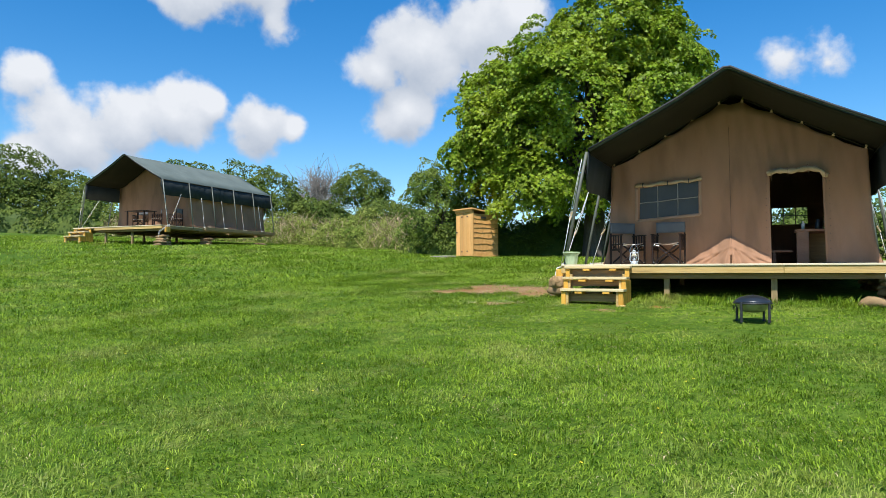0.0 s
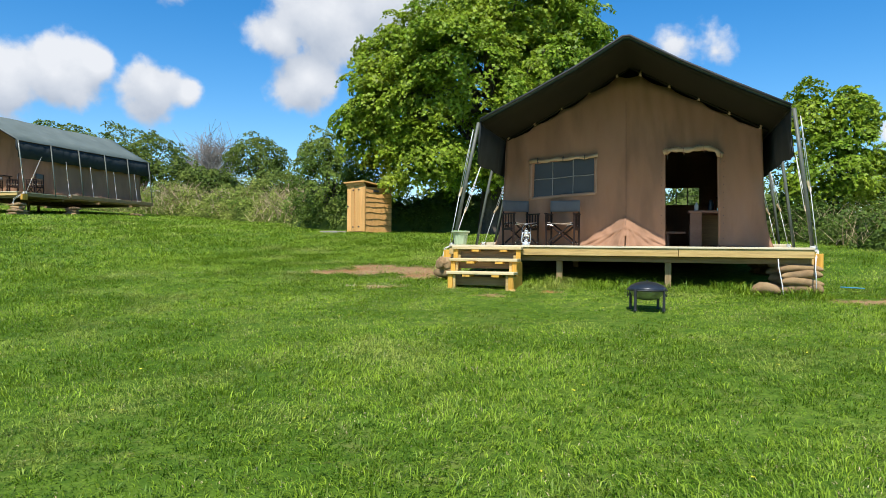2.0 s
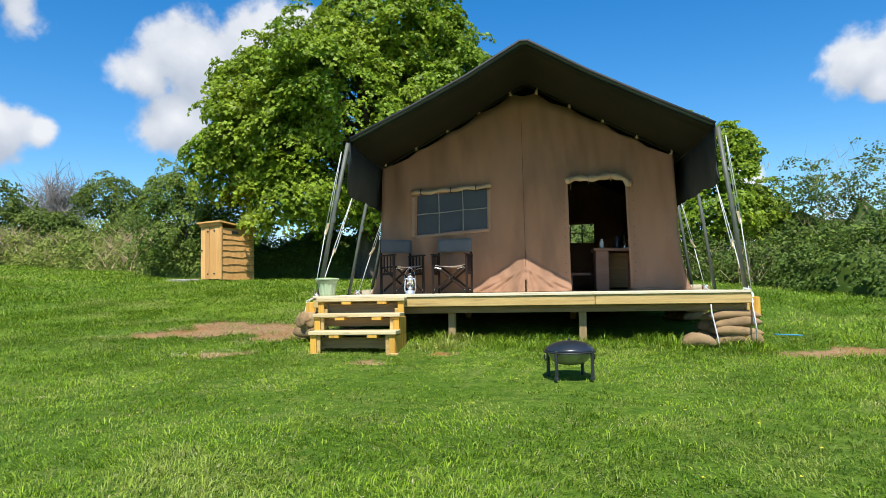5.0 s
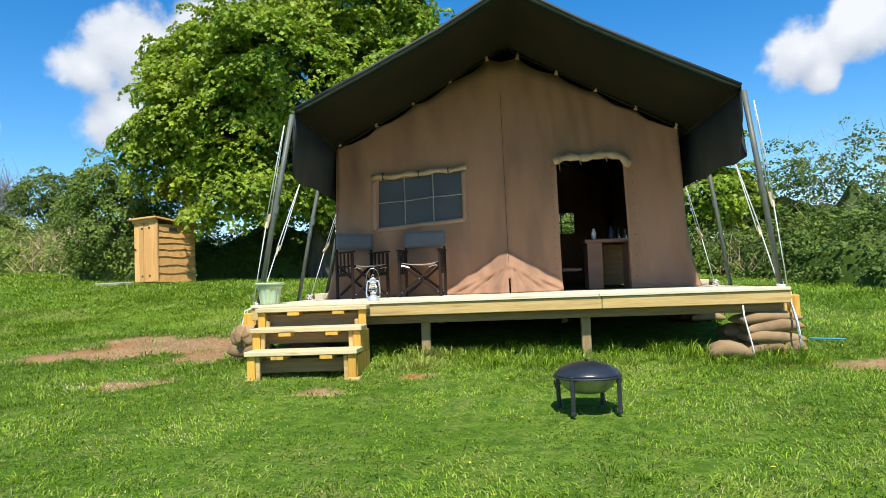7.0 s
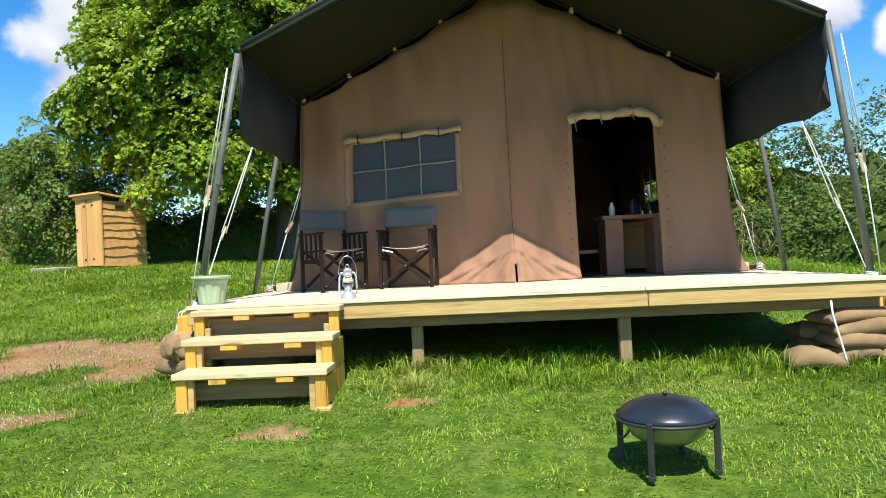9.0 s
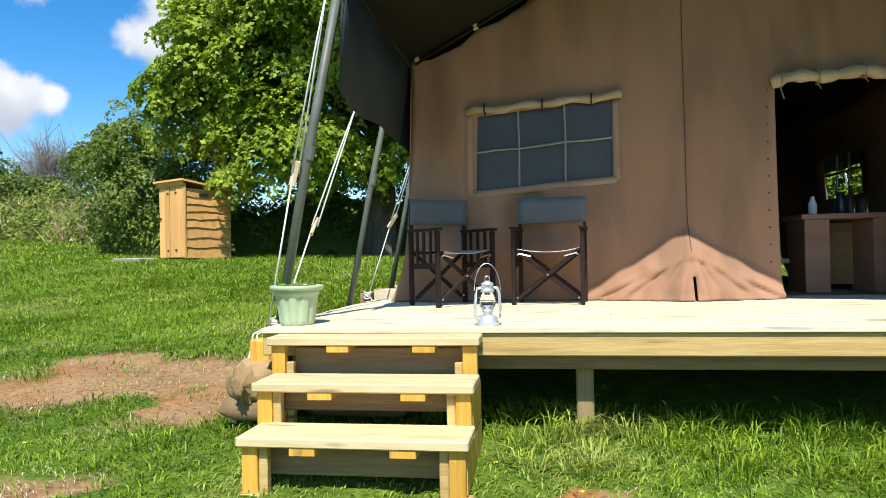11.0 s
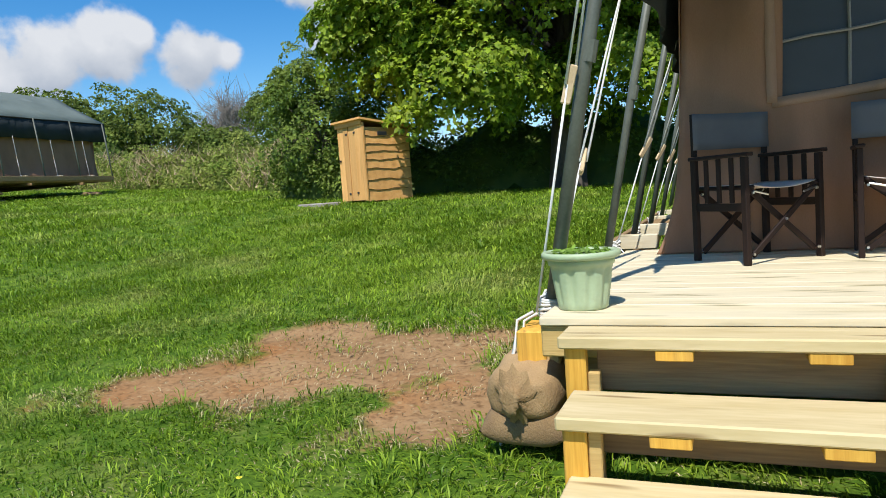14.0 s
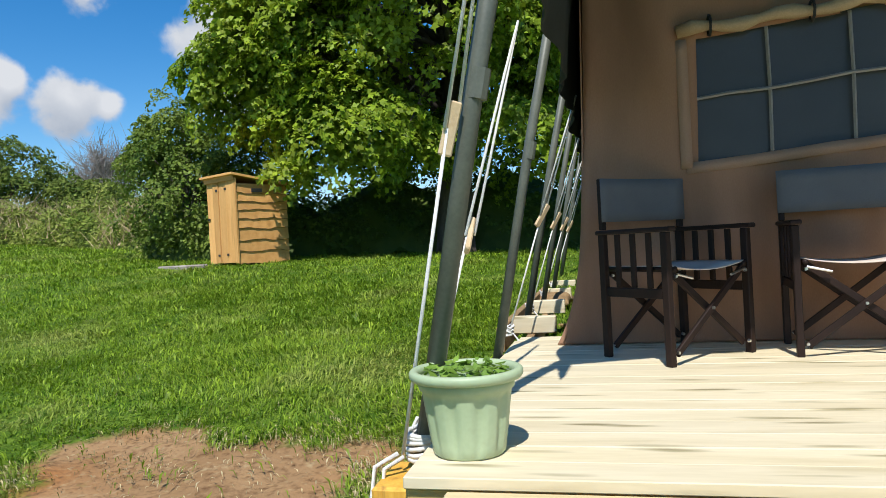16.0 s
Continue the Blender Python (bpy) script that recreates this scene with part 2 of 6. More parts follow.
M_LARCHV = mat("larch_upright", (0.62, 0.305, 0.085), (0.80, 0.45, 0.155), 2.5, 50.0, 0.75, 0.2, stretch=(3, 3, 0.3), dirt=((0.40, 0.20, 0.06), 2.2, 0.62, 0.7), vary=0.14)
M_BARKEDGE = mat("bark_edge", (0.16, 0.08, 0.03), (0.26, 0.14, 0.06), 8.0, 60.0, 0.9, 0.4)
M_DARKWOOD = mat("dark_chair_wood", (0.014, 0.008, 0.006), (0.028, 0.015, 0.011), 4.0, 70.0, 0.55, 0.1, stretch=(2, 2, 0.5), spec=0.2)
M_CHAIRCLOTH = mat("grey_chair_canvas", (0.11, 0.115, 0.12), (0.15, 0.155, 0.16), 3.0, 200.0, 0.9, 0.15)
M_SEAT = mat("seat_canvas", (0.58, 0.48, 0.40), (0.68, 0.57, 0.48), 3.0, 200.0, 0.9, 0.15)
M_STEEL = mat("bright_steel", (0.60, 0.61, 0.62), (0.75, 0.76, 0.77), 8.0, 90.0, 0.28, 0.03, metal=1.0)
M_TIN = mat("galvanised_tin", (0.58, 0.60, 0.63), (0.74, 0.76, 0.78), 14.0, 70.0, 0.42, 0.03, metal=0.65)
M_POT = mat("pale_green_plastic", (0.36, 0.45, 0.265), (0.43, 0.52, 0.32), 3.0, 60.0, 0.5, 0.03, dirt=((0.25, 0.22, 0.14), 9.0, 0.58, 0.4))
M_SOIL = mat("potting_soil", (0.03, 0.02, 0.012), (0.07, 0.045, 0.03), 20.0, 90.0, 0.95, 0.8)
M_HERB = mat("herb_leaf", (0.12, 0.24, 0.025), (0.26, 0.40, 0.06), 8.0, 50.0, 0.5, 0, trans=0.3, island=0.3)
M_IRON = mat("black_iron", (0.012, 0.013, 0.015), (0.03, 0.031, 0.034), 6.0, 90.0, 0.5, 0.1, spec=0.6)
M_LID = mat("blue_black_enamel", (0.014, 0.018, 0.018), (0.03, 0.035, 0.05), 3.0, 120.0, 0.3, 0.05, spec=0.6)
M_BOWL = mat("brushed_bowl", (0.30, 0.30, 0.28), (0.45, 0.44, 0.40), 4.0, 60.0, 0.38, 0.05, metal=0.8, dirt=((0.10, 0.08, 0.05), 5.0, 0.55, 0.6))
M_BAG = mat("sandbag_hessian", (0.21, 0.13, 0.055), (0.36, 0.24, 0.115), 5.0, 160.0, 0.95, 0.7, dirt=((0.15, 0.095, 0.05), 4.0, 0.52, 0.6), vary=0.2)
M_STONE = mat("field_stone", (0.22, 0.19, 0.16), (0.40, 0.36, 0.31), 5.0, 60.0, 0.9, 0.5)
M_FURN = mat("interior_wood", (0.34, 0.17, 0.10), (0.44, 0.24, 0.15), 3.0, 60.0, 0.7, 0.1, stretch=(0.4, 2, 2))
M_BLUE = mat("blue_plastic", (0.06, 0.30, 0.50), (0.09, 0.38, 0.60), 4.0, 40.0, 0.4, 0)
M_WHITE = mat("white_ceramic", (0.72, 0.74, 0.74), (0.80, 0.81, 0.80), 5.0, 50.0, 0.3, 0)
M_YELLOW = mat("buttercup", (0.75, 0.60, 0.02), (0.85, 0.72, 0.05), 5.0, 50.0, 0.5, 0)


def glass(name, tint=(0.9, 0.95, 0.95)):
    m = bpy.data.materials.new(name)
    m.use_nodes = True
    b = m.node_tree.nodes["Principled BSDF"]
    b.inputs["Base Color"].default_value = (*tint, 1)
    b.inputs["Transmission Weight"].default_value, b.inputs["Roughness"].default_value, b.inputs["IOR"].default_value = 1.0, 0.03, 1.3
    return m


M_GLASS = glass("clear_glass")


def grass_material(name, dark, light, dry, trans):
    """Blades whose tone changes from tuft to tuft, with drier patches across the field."""
    m = mat(name, (0.3, 0.4, 0.3), (1.0, 1.0, 1.0), 9.0, 60.0, 0.5, 0, trans=trans, island=0.35, spec=0.3)
    nt = m.node_tree
    N, L = nt.nodes.new, nt.links.new
    at, mx, n, r, dm, tc = N("ShaderNodeAttribute"), N("ShaderNodeMix"), N("ShaderNodeTexNoise"), N("ShaderNodeMapRange"), N("ShaderNodeMix"), N("ShaderNodeTexCoord")
    at.attribute_name = "tone"
    mx.data_type = dm.data_type = "RGBA"
    mx.inputs[6].default_value, mx.inputs[7].default_value, dm.inputs[7].default_value = (*dark, 1), (*light, 1), (*dry, 1)
    n.inputs["Scale"].default_value, n.inputs["Detail"].default_value = 0.9, 6.0
    r.inputs["From Min"].default_value, r.inputs["From Max"].default_value, r.inputs["To Max"].default_value = 0.53, 0.74, 0.55
    L(tc.outputs["Object"], n.inputs["Vector"])
    L(n.outputs["Fac"], r.inputs["Value"])
    L(at.outputs["Fac"], mx.inputs[0])
    L(r.outputs[0], dm.inputs[0])
    L(mx.outputs[2], dm.inputs[6])
    for node in list(nt.nodes):
        if node.bl_idname == "ShaderNodeHueSaturation":
            L(dm.outputs[2], node.inputs["Color"])
    return m


M_GRASS = grass_material("grass_blade", (0.105, 0.205, 0.009), (0.325, 0.445, 0.032), (0.48, 0.46, 0.14), 0.38)


# ---- mesh helpers ----
def part(name, bm, material, parent=None, label="", smooth=False, at=None):
    me = bpy.data.meshes.new(name)
    bmesh.ops.recalc_face_normals(bm, faces=bm.faces)
    bm.to_mesh(me)
    bm.free()
    return mesh_part(name, me, material, parent, label, smooth, at)


def mesh_part(name, me, material, parent=None, label="", smooth=False, at=None):
    me.materials.append(material)
    if smooth:
        me.polygons.foreach_set("use_smooth", [True] * len(me.polygons))
    ob = new(name, me)
    if at is not None:
        ob.matrix_basis = at
    if parent is not None:
        ob.parent = parent
    if label:
        ob["label"] = label
    return ob


def empty(name, m, label="", category="", group="", kind=""):
    ob = new(name)
    ob.empty_display_size = 0.1
    ob.matrix_basis = m
    return tagged(ob, label, category, group, kind)


def box(bm, x0, x1, y0, y1, z0, z1, bevel=0.006, m=None):
    r = bmesh.ops.create_cube(bm, size=1.0)
    mm = Matrix.Translation(((x0 + x1) / 2, (y0 + y1) / 2, (z0 + z1) / 2)) @ Matrix.Diagonal((abs(x1 - x0), abs(y1 - y0), abs(z1 - z0), 1))
    bmesh.ops.transform(bm, matrix=mm, verts=r["verts"])
    vs = r["verts"]
    if bevel:
        es = list({e for v in vs for e in v.link_edges})
        res = bmesh.ops.bevel(bm, geom=es, offset=bevel, segments=1, affect="EDGES", profile=0.5)
        vs = list({v for f in res["faces"] for v in f.verts} | {v for v in vs if v.is_valid})
    if m is not None:
        bmesh.ops.transform(bm, matrix=m, verts=vs)
    return bm


def one_box(*a, **k):
    return box(bmesh.new(), *a, **k)


def tube(bm, pts, radii, n=8, caps=True):
    """A round tube along the points."""
    pts = [Vector(p) for p in pts]
    if isinstance(radii, (int, float)):
        radii = [radii] * len(pts)
    rings = []
    for i, p in enumerate(pts):
        d = (pts[min(i + 1, len(pts) - 1)] - pts[max(i - 1, 0)]).normalized()
        side = d.cross(Vector((0, 0, 1)) if abs(d.z) < 0.95 else Vector((1, 0, 0))).normalized()
        up = side.cross(d)
        rings.append([bm.verts.new(p + radii[i] * (math.cos(2 * math.pi * k / n) * side + math.sin(2 * math.pi * k / n) * up)) for k in range(n)])
    for a, b in zip(rings, rings[1:]):
        for k in range(n):
            bm.faces.new((a[k], a[(k + 1) % n], b[(k + 1) % n], b[k]))
    if caps:
        bm.faces.new(rings[0])
        bm.faces.new(rings[-1])
    return bm


def lathe(bm, profile, n=24, wave=None):
    """A turned body from (radius, height) pairs."""
    rings = []
    for r, z in profile:
        ring = []
        for k in range(n):
            a = 2 * math.pi * k / n
            rr = r * (1 + (wave(a, z) if wave else 0))
            ring.append(bm.verts.new((rr * math.cos(a), rr * math.sin(a), z)))
        rings.append(ring)
    for a, b in zip(rings, rings[1:]):
        for k in range(n):
            bm.faces.new((a[k], a[(k + 1) % n], b[(k + 1) % n], b[k]))
    if profile[0][0] > 1e-4:
        bm.faces.new(rings[0])
    if profile[-1][0] > 1e-4:
        bm.faces.new(rings[-1])
    return bm


def raw_mesh(name, verts, faces_flat, per):
    me = bpy.data.meshes.new(name)
    nf = len(faces_flat) // per
    me.vertices.add(len(verts))
    me.vertices.foreach_set("co", np.asarray(verts, dtype=np.float32).ravel())
    me.loops.add(len(faces_flat))
    me.loops.foreach_set("vertex_index", np.asarray(faces_flat, dtype=np.int32))
    me.polygons.add(nf)
    me.polygons.foreach_set("loop_start", np.arange(nf, dtype=np.int32) * per)
    me.update(calc_edges=True)
    return me


# ---- the lie of the land ----
def soft_pos(v, s):
    return 0.5 * (v + np.sqrt(v * v + s * s))


def gz(x, y):
    """Height of the ground."""
    x, y = np.asarray(x, float), np.asarray(y, float)
    ye = y - soft_pos(y - 9.0, 1.5) * 0.67 - soft_pos(y - 45.0, 8.0) * 0.3
    z = 0.18 + 0.092 * np.maximum(ye, -40) - 0.015 * np.clip(x, -80, 60) + 0.036 * soft_pos(np.minimum(-x, 80) - 6.0, 3.0)
    return z + 0.03 * np.sin(x * 0.55 + 1.0) * np.sin(y * 0.47) * np.clip((np.abs(y + 6) - 1) / 6, 0.2, 1)


# bare earth: centre, half sizes, turn
BARE = [(-1.25, 1.05, 1.0, 0.62, 0.25), (-0.65, 0.55, 0.42, 0.55, 0.0), (-2.35, 0.55, 0.62, 0.30, 0.45), (-1.95, 1.55, 0.5, 0.35, 0.6), (6.1, -0.2, 0.9, 0.30, 0.1),
        (-0.9, -0.75, 0.35, 0.16, 0.2), (0.95, -1.05, 0.22, 0.08, 0.0), (1.75, -0.55, 0.20, 0.10, 0.2), (-7.2, 9.4, 0.6, 0.3, 0.0)]


def bare(x, y):
    """0 in the sward, 1 on trodden earth."""
    x, y = np.asarray(x, float), np.asarray(y, float)
    best = np.full(np.broadcast(x, y).shape, -9.0)
    for cx, cy, rx, ry, a in BARE:
        u = (x - cx) * math.cos(a) + (y - cy) * math.sin(a)
        v = -(x - cx) * math.sin(a) + (y - cy) * math.cos(a)
        best = np.maximum(best, 1 - np.sqrt((u / rx) ** 2 + (v / ry) ** 2))
    ripple = 0.20 * np.sin(3.1 * x + 2.0 * np.sin(2.3 * y)) + 0.16 * np.sin(5.7 * y + 1.7 * np.sin(4.1 * x)) + 0.10 * np.sin(11 * x + 9 * y)
    return np.clip(0.5 + (best + ripple - 0.02) * 1.7, 0, 1)


def make_ground_material():
    m = bpy.data.materials.new("meadow_ground")
    m.use_nodes = True
    nt = m.node_tree
    N, L = nt.nodes.new, nt.links.new
    bs = nt.nodes["Principled BSDF"]
    tc = N("ShaderNodeTexCoord")

    def blend(s, d, a, b, lo=0.35, hi=0.65):
        n, r, x = N("ShaderNodeTexNoise"), N("ShaderNodeMapRange"), N("ShaderNodeMix")
        n.inputs["Scale"].default_value, n.inputs["Detail"].default_value = s, d
        r.inputs["From Min"].default_value, r.inputs["From Max"].default_value = lo, hi
        L(tc.outputs["Object"], n.inputs["Vector"])
        L(n.outputs["Fac"], r.inputs["Value"])
        x.data_type = "RGBA"
        L(r.outputs[0], x.inputs[0])
        for i, c in ((6, a), (7, b)):
            if isinstance(c, tuple):
                x.inputs[i].default_value = (*c, 1)
            else:
                L(c, x.inputs[i])
        return x.outputs[2], n

    g1, _ = blend(0.45, 5, (0.075, 0.145, 0.010), (0.145, 0.215, 0.024))
    g2, _ = blend(2.6, 6, g1, (0.19, 0.20, 0.055), 0.5, 0.8)
    g4, _ = blend(9.0, 6, (0.052, 0.11, 0.008), g2, 0.36, 0.60)
    g3, fine = blend(46, 5, (0.036, 0.075, 0.006), g4, 0.30, 0.54)
    e0, _ = blend(0.9, 5, (0.24, 0.14, 0.065), (0.36, 0.15, 0.045), 0.5, 0.7)
    e1, _ = blend(2.2, 6, e0, (0.33, 0.205, 0.10))
    e2, clod = blend(26, 6, (0.14, 0.075, 0.035), e1, 0.25, 0.5)
    e3, _ = blend(21, 6, e2, (0.40, 0.30, 0.16), 0.58, 0.82)
    at = N("ShaderNodeAttribute")
    at.attribute_name = "earth"
    ragged, crisp, rag = N("ShaderNodeMath"), N("ShaderNodeMapRange"), N("ShaderNodeTexNoise")
    rag.inputs["Scale"].default_value, rag.inputs["Detail"].default_value = 5.0, 9.0
    rag.inputs["Roughness"].default_value = 0.65
    ragged.operation = "MULTIPLY_ADD"
    ragged.inputs[1].default_value = 1.8
    crisp.inputs["From Min"].default_value, crisp.inputs["From Max"].default_value = 1.18, 1.62
    L(tc.outputs["Object"], rag.inputs["Vector"])
    L(rag.outputs["Fac"], ragged.inputs[0])
    L(at.outputs["Fac"], ragged.inputs[2])
    L(ragged.outputs[0], crisp.inputs["Value"])
    mx = N("ShaderNodeMix")
    mx.data_type = "RGBA"
    L(crisp.outputs[0], mx.inputs[0])
    th, dk = N("ShaderNodeAttribute"), N("ShaderNodeMix")
    th.attribute_name = "thatch"
    dk.data_type = "RGBA"
    tf = N("ShaderNodeMath")
    tf.operation = "MULTIPLY"
    tf.inputs[1].default_value = 0.12
    L(th.outputs["Fac"], tf.inputs[0])
    L(tf.outputs[0], dk.inputs[0])
    L(g3, dk.inputs[6])
    dk.inputs[7].default_value = (0.07, 0.105, 0.015, 1)
    L(dk.outputs[2], mx.inputs[6])
    L(e3, mx.inputs[7])
    L(mx.outputs[2], bs.inputs["Base Color"])
    bs.inputs["Roughness"].default_value = 0.95
    bs.inputs["Specular IOR Level"].default_value = 0.1
    b = N("ShaderNodeBump")
    b.inputs["Strength"].default_value, b.inputs["Distance"].default_value = 0.6, 0.02
    L(clod.outputs["Fac"], b.inputs["Height"])
    L(b.outputs[0], bs.inputs["Normal"])
    return m


def make_ground():
    def axis(lo, hi, step, far):
        core = np.arange(lo, hi + 1e-6, step)
        out, s, v = [], step, hi
        while v < far:
            s *= 1.25
            v += s
            out.append(v)
        low, s, v = [], step, lo
        while v > -far:
            s *= 1.25
            v -= s
            low.append(v)
        return np.array(low[::-1] + list(core) + out)

    xs, ys = axis(-9, 9, 0.14, 900), axis(-13, 8, 0.14, 900)
    X, Y = np.meshgrid(xs, ys)
    rng = np.random.default_rng(4)
    near = (np.abs(X) < 10) & (Y > -14) & (Y < 9)
    E = bare(X, Y) * near
    Z = gz(X, Y) + near * rng.normal(0, 0.006, X.shape) - 0.025 * E
    V = np.stack([X, Y, Z], -1).reshape(-1, 3)
    nx, ny = len(xs), len(ys)
    i, j = np.meshgrid(np.arange(nx - 1), np.arange(ny - 1))
    a = (j * nx + i).ravel()
    F = np.stack([a, a + 1, a + nx + 1, a + nx], -1).ravel()
    me = raw_mesh("ground", V, F, 4)
    at = me.attributes.new("earth", "FLOAT", "POINT")
    at.data.foreach_set("value", E.astype(np.float32).ravel())
    th = me.attributes.new("thatch", "FLOAT", "POINT")
    edge = np.minimum.reduce([X + 4.5, 6.5 - X, Y + 11.0, 1.2 - Y])
    th.data.foreach_set("value", np.clip(edge / 1.5, 0, 1).astype(np.float32).ravel())
    ob = mesh_part("ground", me, make_ground_material(), smooth=True)
    return tagged(ob, "sloping green meadow with trodden bare earth patches", "ground", kind="structure")


ground = make_ground()


# ---- foliage ----
def leaf_mesh(name, P, size, rng, flat=0.5, sizes=None, lobed=False, facing=None):
    """Folded leaves at the points P, each turned at random, mostly facing up and out."""
    n = len(P)
    s = size * rng.uniform(0.6, 1.25, n) if sizes is None else sizes
    nrm = rng.normal(0, 1, (n, 3))
    if facing is None:
        nrm[:, 2] = np.abs(nrm[:, 2]) + flat
    else:
        nrm = facing + 0.5 * nrm
    nrm /= np.linalg.norm(nrm, axis=1, keepdims=True)
    t = np.cross(nrm, rng.normal(0, 1, (n, 3)))
    t /= np.linalg.norm(t, axis=1, keepdims=True) + 1e-9
    b = np.cross(nrm, t)
    s = s[:, None]
    if lobed:
        pts = [-0.5 * t, 0.02 * t + 0.56 * b - 0.12 * nrm, 0.16 * t + 0.17 * b, 0.62 * t - 0.14 * nrm, 0.16 * t - 0.17 * b, 0.02 * t - 0.56 * b - 0.12 * nrm]
        V = np.stack([P + s * p for p in pts], 1).reshape(-1, 3)
        k = np.arange(n)[:, None] * 6
        F = np.concatenate([k + np.array([[0, i, i + 1]]) for i in range(1, 5)], 1)
        return raw_mesh(name, V, F.ravel(), 3)
    V = np.stack([P - 0.5 * s * t, P + 0.33 * s * b - 0.1 * s * nrm, P + 0.5 * s * t, P - 0.33 * s * b - 0.1 * s * nrm], 1).reshape(-1, 3)
    k = np.arange(n)[:, None] * 4
    F = np.concatenate([k + np.array([[0, 1, 2]]), k + np.array([[0, 2, 3]])], 1)
    return raw_mesh(name, V, F.ravel(), 3)


def sprays(C, out, per, radius, rng, droop=0.45):
    """Domed fans of leaves at the clump centres C, turned up and outward; returns points and facings."""
    n = len(C)
    axis = 0.8 * out + np.array([0, 0, 0.8]) + rng.normal(0, 0.28, (n, 3))
    axis /= np.linalg.norm(axis, axis=1, keepdims=True)
    t = np.cross(axis, rng.normal(0, 1, (n, 3)))
    t /= np.linalg.norm(t, axis=1, keepdims=True) + 1e-9
    b = np.cross(axis, t)
    size = radius * rng.uniform(0.55, 1.35, n)
    cnt = np.maximum(3, (per * (size / radius) ** 1.6).astype(int))
    i = np.repeat(np.arange(n), cnt)
    r, a = np.sqrt(rng.random(len(i))), rng.uniform(0, 2 * np.pi, len(i))
    r *= 1 + 0.25 * np.sin(3 * a + i)
    ray = np.cos(a)[:, None] * t[i] + np.sin(a)[:, None] * b[i]
    R = size[i][:, None]
    P = C[i] + ray * r[:, None] * R - axis[i] * droop * (r ** 2)[:, None] * R + rng.normal(0, 0.07, (len(i), 3)) * R
    return P, axis[i] + 0.55 * ray * r[:, None]


def clump_points(centre, radii, clumps, rng, shell=0.55, low=-0.6):
    """Clump centres in an ellipsoid, denser toward its outside, and the way out from it."""
    d = rng.normal(0, 1, (clumps * 3, 3))
    d /= np.linalg.norm(d, axis=1, keepdims=True)
    d = d[d[:, 2] > low][:clumps]
    r = shell + (1 - shell) * rng.random(len(d)) ** 0.6
    bumpy = 1 + 0.13 * np.sin(5 * d[:, 0] + 3 * d[:, 2]) + 0.10 * np.sin(7 * d[:, 1] + 1.3 + 4 * d[:, 2])
    return np.asarray(centre) + d * (r * bumpy)[:, None] * np.asarray(radii), d


def limbs(bm, base, top, r, targets, rng, n=7):
    """A leaning trunk and limbs that fork out to the targets."""
    base, top = Vector(base), Vector(top)
    mid = base.lerp(top, 0.5) + Vector((rng.normal(0, 0.15), rng.normal(0, 0.15), 0))
    tube(bm, [base - Vector((0, 0, 0.3)), base + Vector((0, 0, 0.1)), base.lerp(mid, 0.4), mid, top], [r * 1.5, r * 1.25, r, r * 0.75, r * 0.2], n)
    for c in targets:
        c = Vector(c)
        k = rng.uniform(0.15, 0.6)
        s = base.lerp(top, k)
        m1 = s.lerp(c, 0.5) + Vector((0, 0, 0.12 * (c - s).length))
        tube(bm, [s, s.lerp(m1, 0.55), m1, c], [r * 0.38 * (1.1 - k), r * 0.3 * (1.1 - k), r * 0.17, r * 0.04], 5)


def make_tree(name, base, blobs, trunk_r, leaf_mat, leaf, per, spread, seed, label, n_limbs=14, lobed=False, low=-0.6, top=None, shell=0.55):
    rng = np.random.default_rng(seed)
    bz = float(gz(base[0], base[1]))
    ob = empty(name, pose(base[0], base[1], bz), label, "tree")
    P, C = [], []
    for (cx, cy, cz), rad, clumps in blobs:
        c, d = clump_points((cx, cy, cz), rad, clumps, rng, low=low, shell=shell)
        P.append(d)
        C.append(c)
    C = np.concatenate(C)
    P, facing = sprays(C, np.concatenate(P), per, spread, rng)
    bm = bmesh.new()
    top = top or (0.1, 0.1, max(b[0][2] for b in blobs))
    picks = C[rng.choice(len(C), min(n_limbs, len(C)), replace=False)]
    limbs(bm, (0, 0, 0), top, trunk_r, picks, rng)
    part("trunk", bm, M_BARK, ob, smooth=True)
    mesh_part("crown", leaf_mesh("crown", P, leaf, rng, lobed=lobed, facing=facing), leaf_mat, ob)
    return ob


big_tree = make_tree("sycamore_tree", (-2.4, 12.6),
                     [((-0.7, -0.5, 5.2), (3.9, 3.2, 2.8), 520), ((0.75, 0.0, 7.7), (2.5, 2.4, 2.1), 260), ((-3.3, -1.5, 3.9), (1.7, 1.5, 1.7), 150), ((-2.7, -1.0, 6.0), (1.7, 1.6, 1.5), 140),
                      ((2.5, 0.3, 7.0), (1.7, 1.6, 1.5), 95), ((2.3, 0.0, 5.2), (1.9, 2.2, 2.2), 160), ((-1.6, -1.9, 2.5), (2.0, 1.1, 1.1), 100), ((1.6, -0.6, 2.4), (2.0, 1.6, 1.1), 90)],
                     0.34, M_LEAF, 0.125, 105, 0.43, 11, "large broad sycamore in fresh yellow-green leaf beside the tent", 60, lobed=True, low=-0.8, top=(0.5, 0, 8.6))

make_tree("maple_tree", (8.2, 12.4), [((-0.9, 0, 3.7), (0.6, 0.6, 1.25), 40), ((0.25, 0, 3.6), (0.75, 0.75, 1.1), 46), ((-0.3, -0.3, 1.9), (1.3, 1.2, 1.5), 95), ((1.0, 0, 1.9), (0.8, 0.8, 1.1), 44)],
          0.10, M_LEAF, 0.12, 75, 0.36, 21, "young bright green maple standing in the hedge", 14, lobed=True)


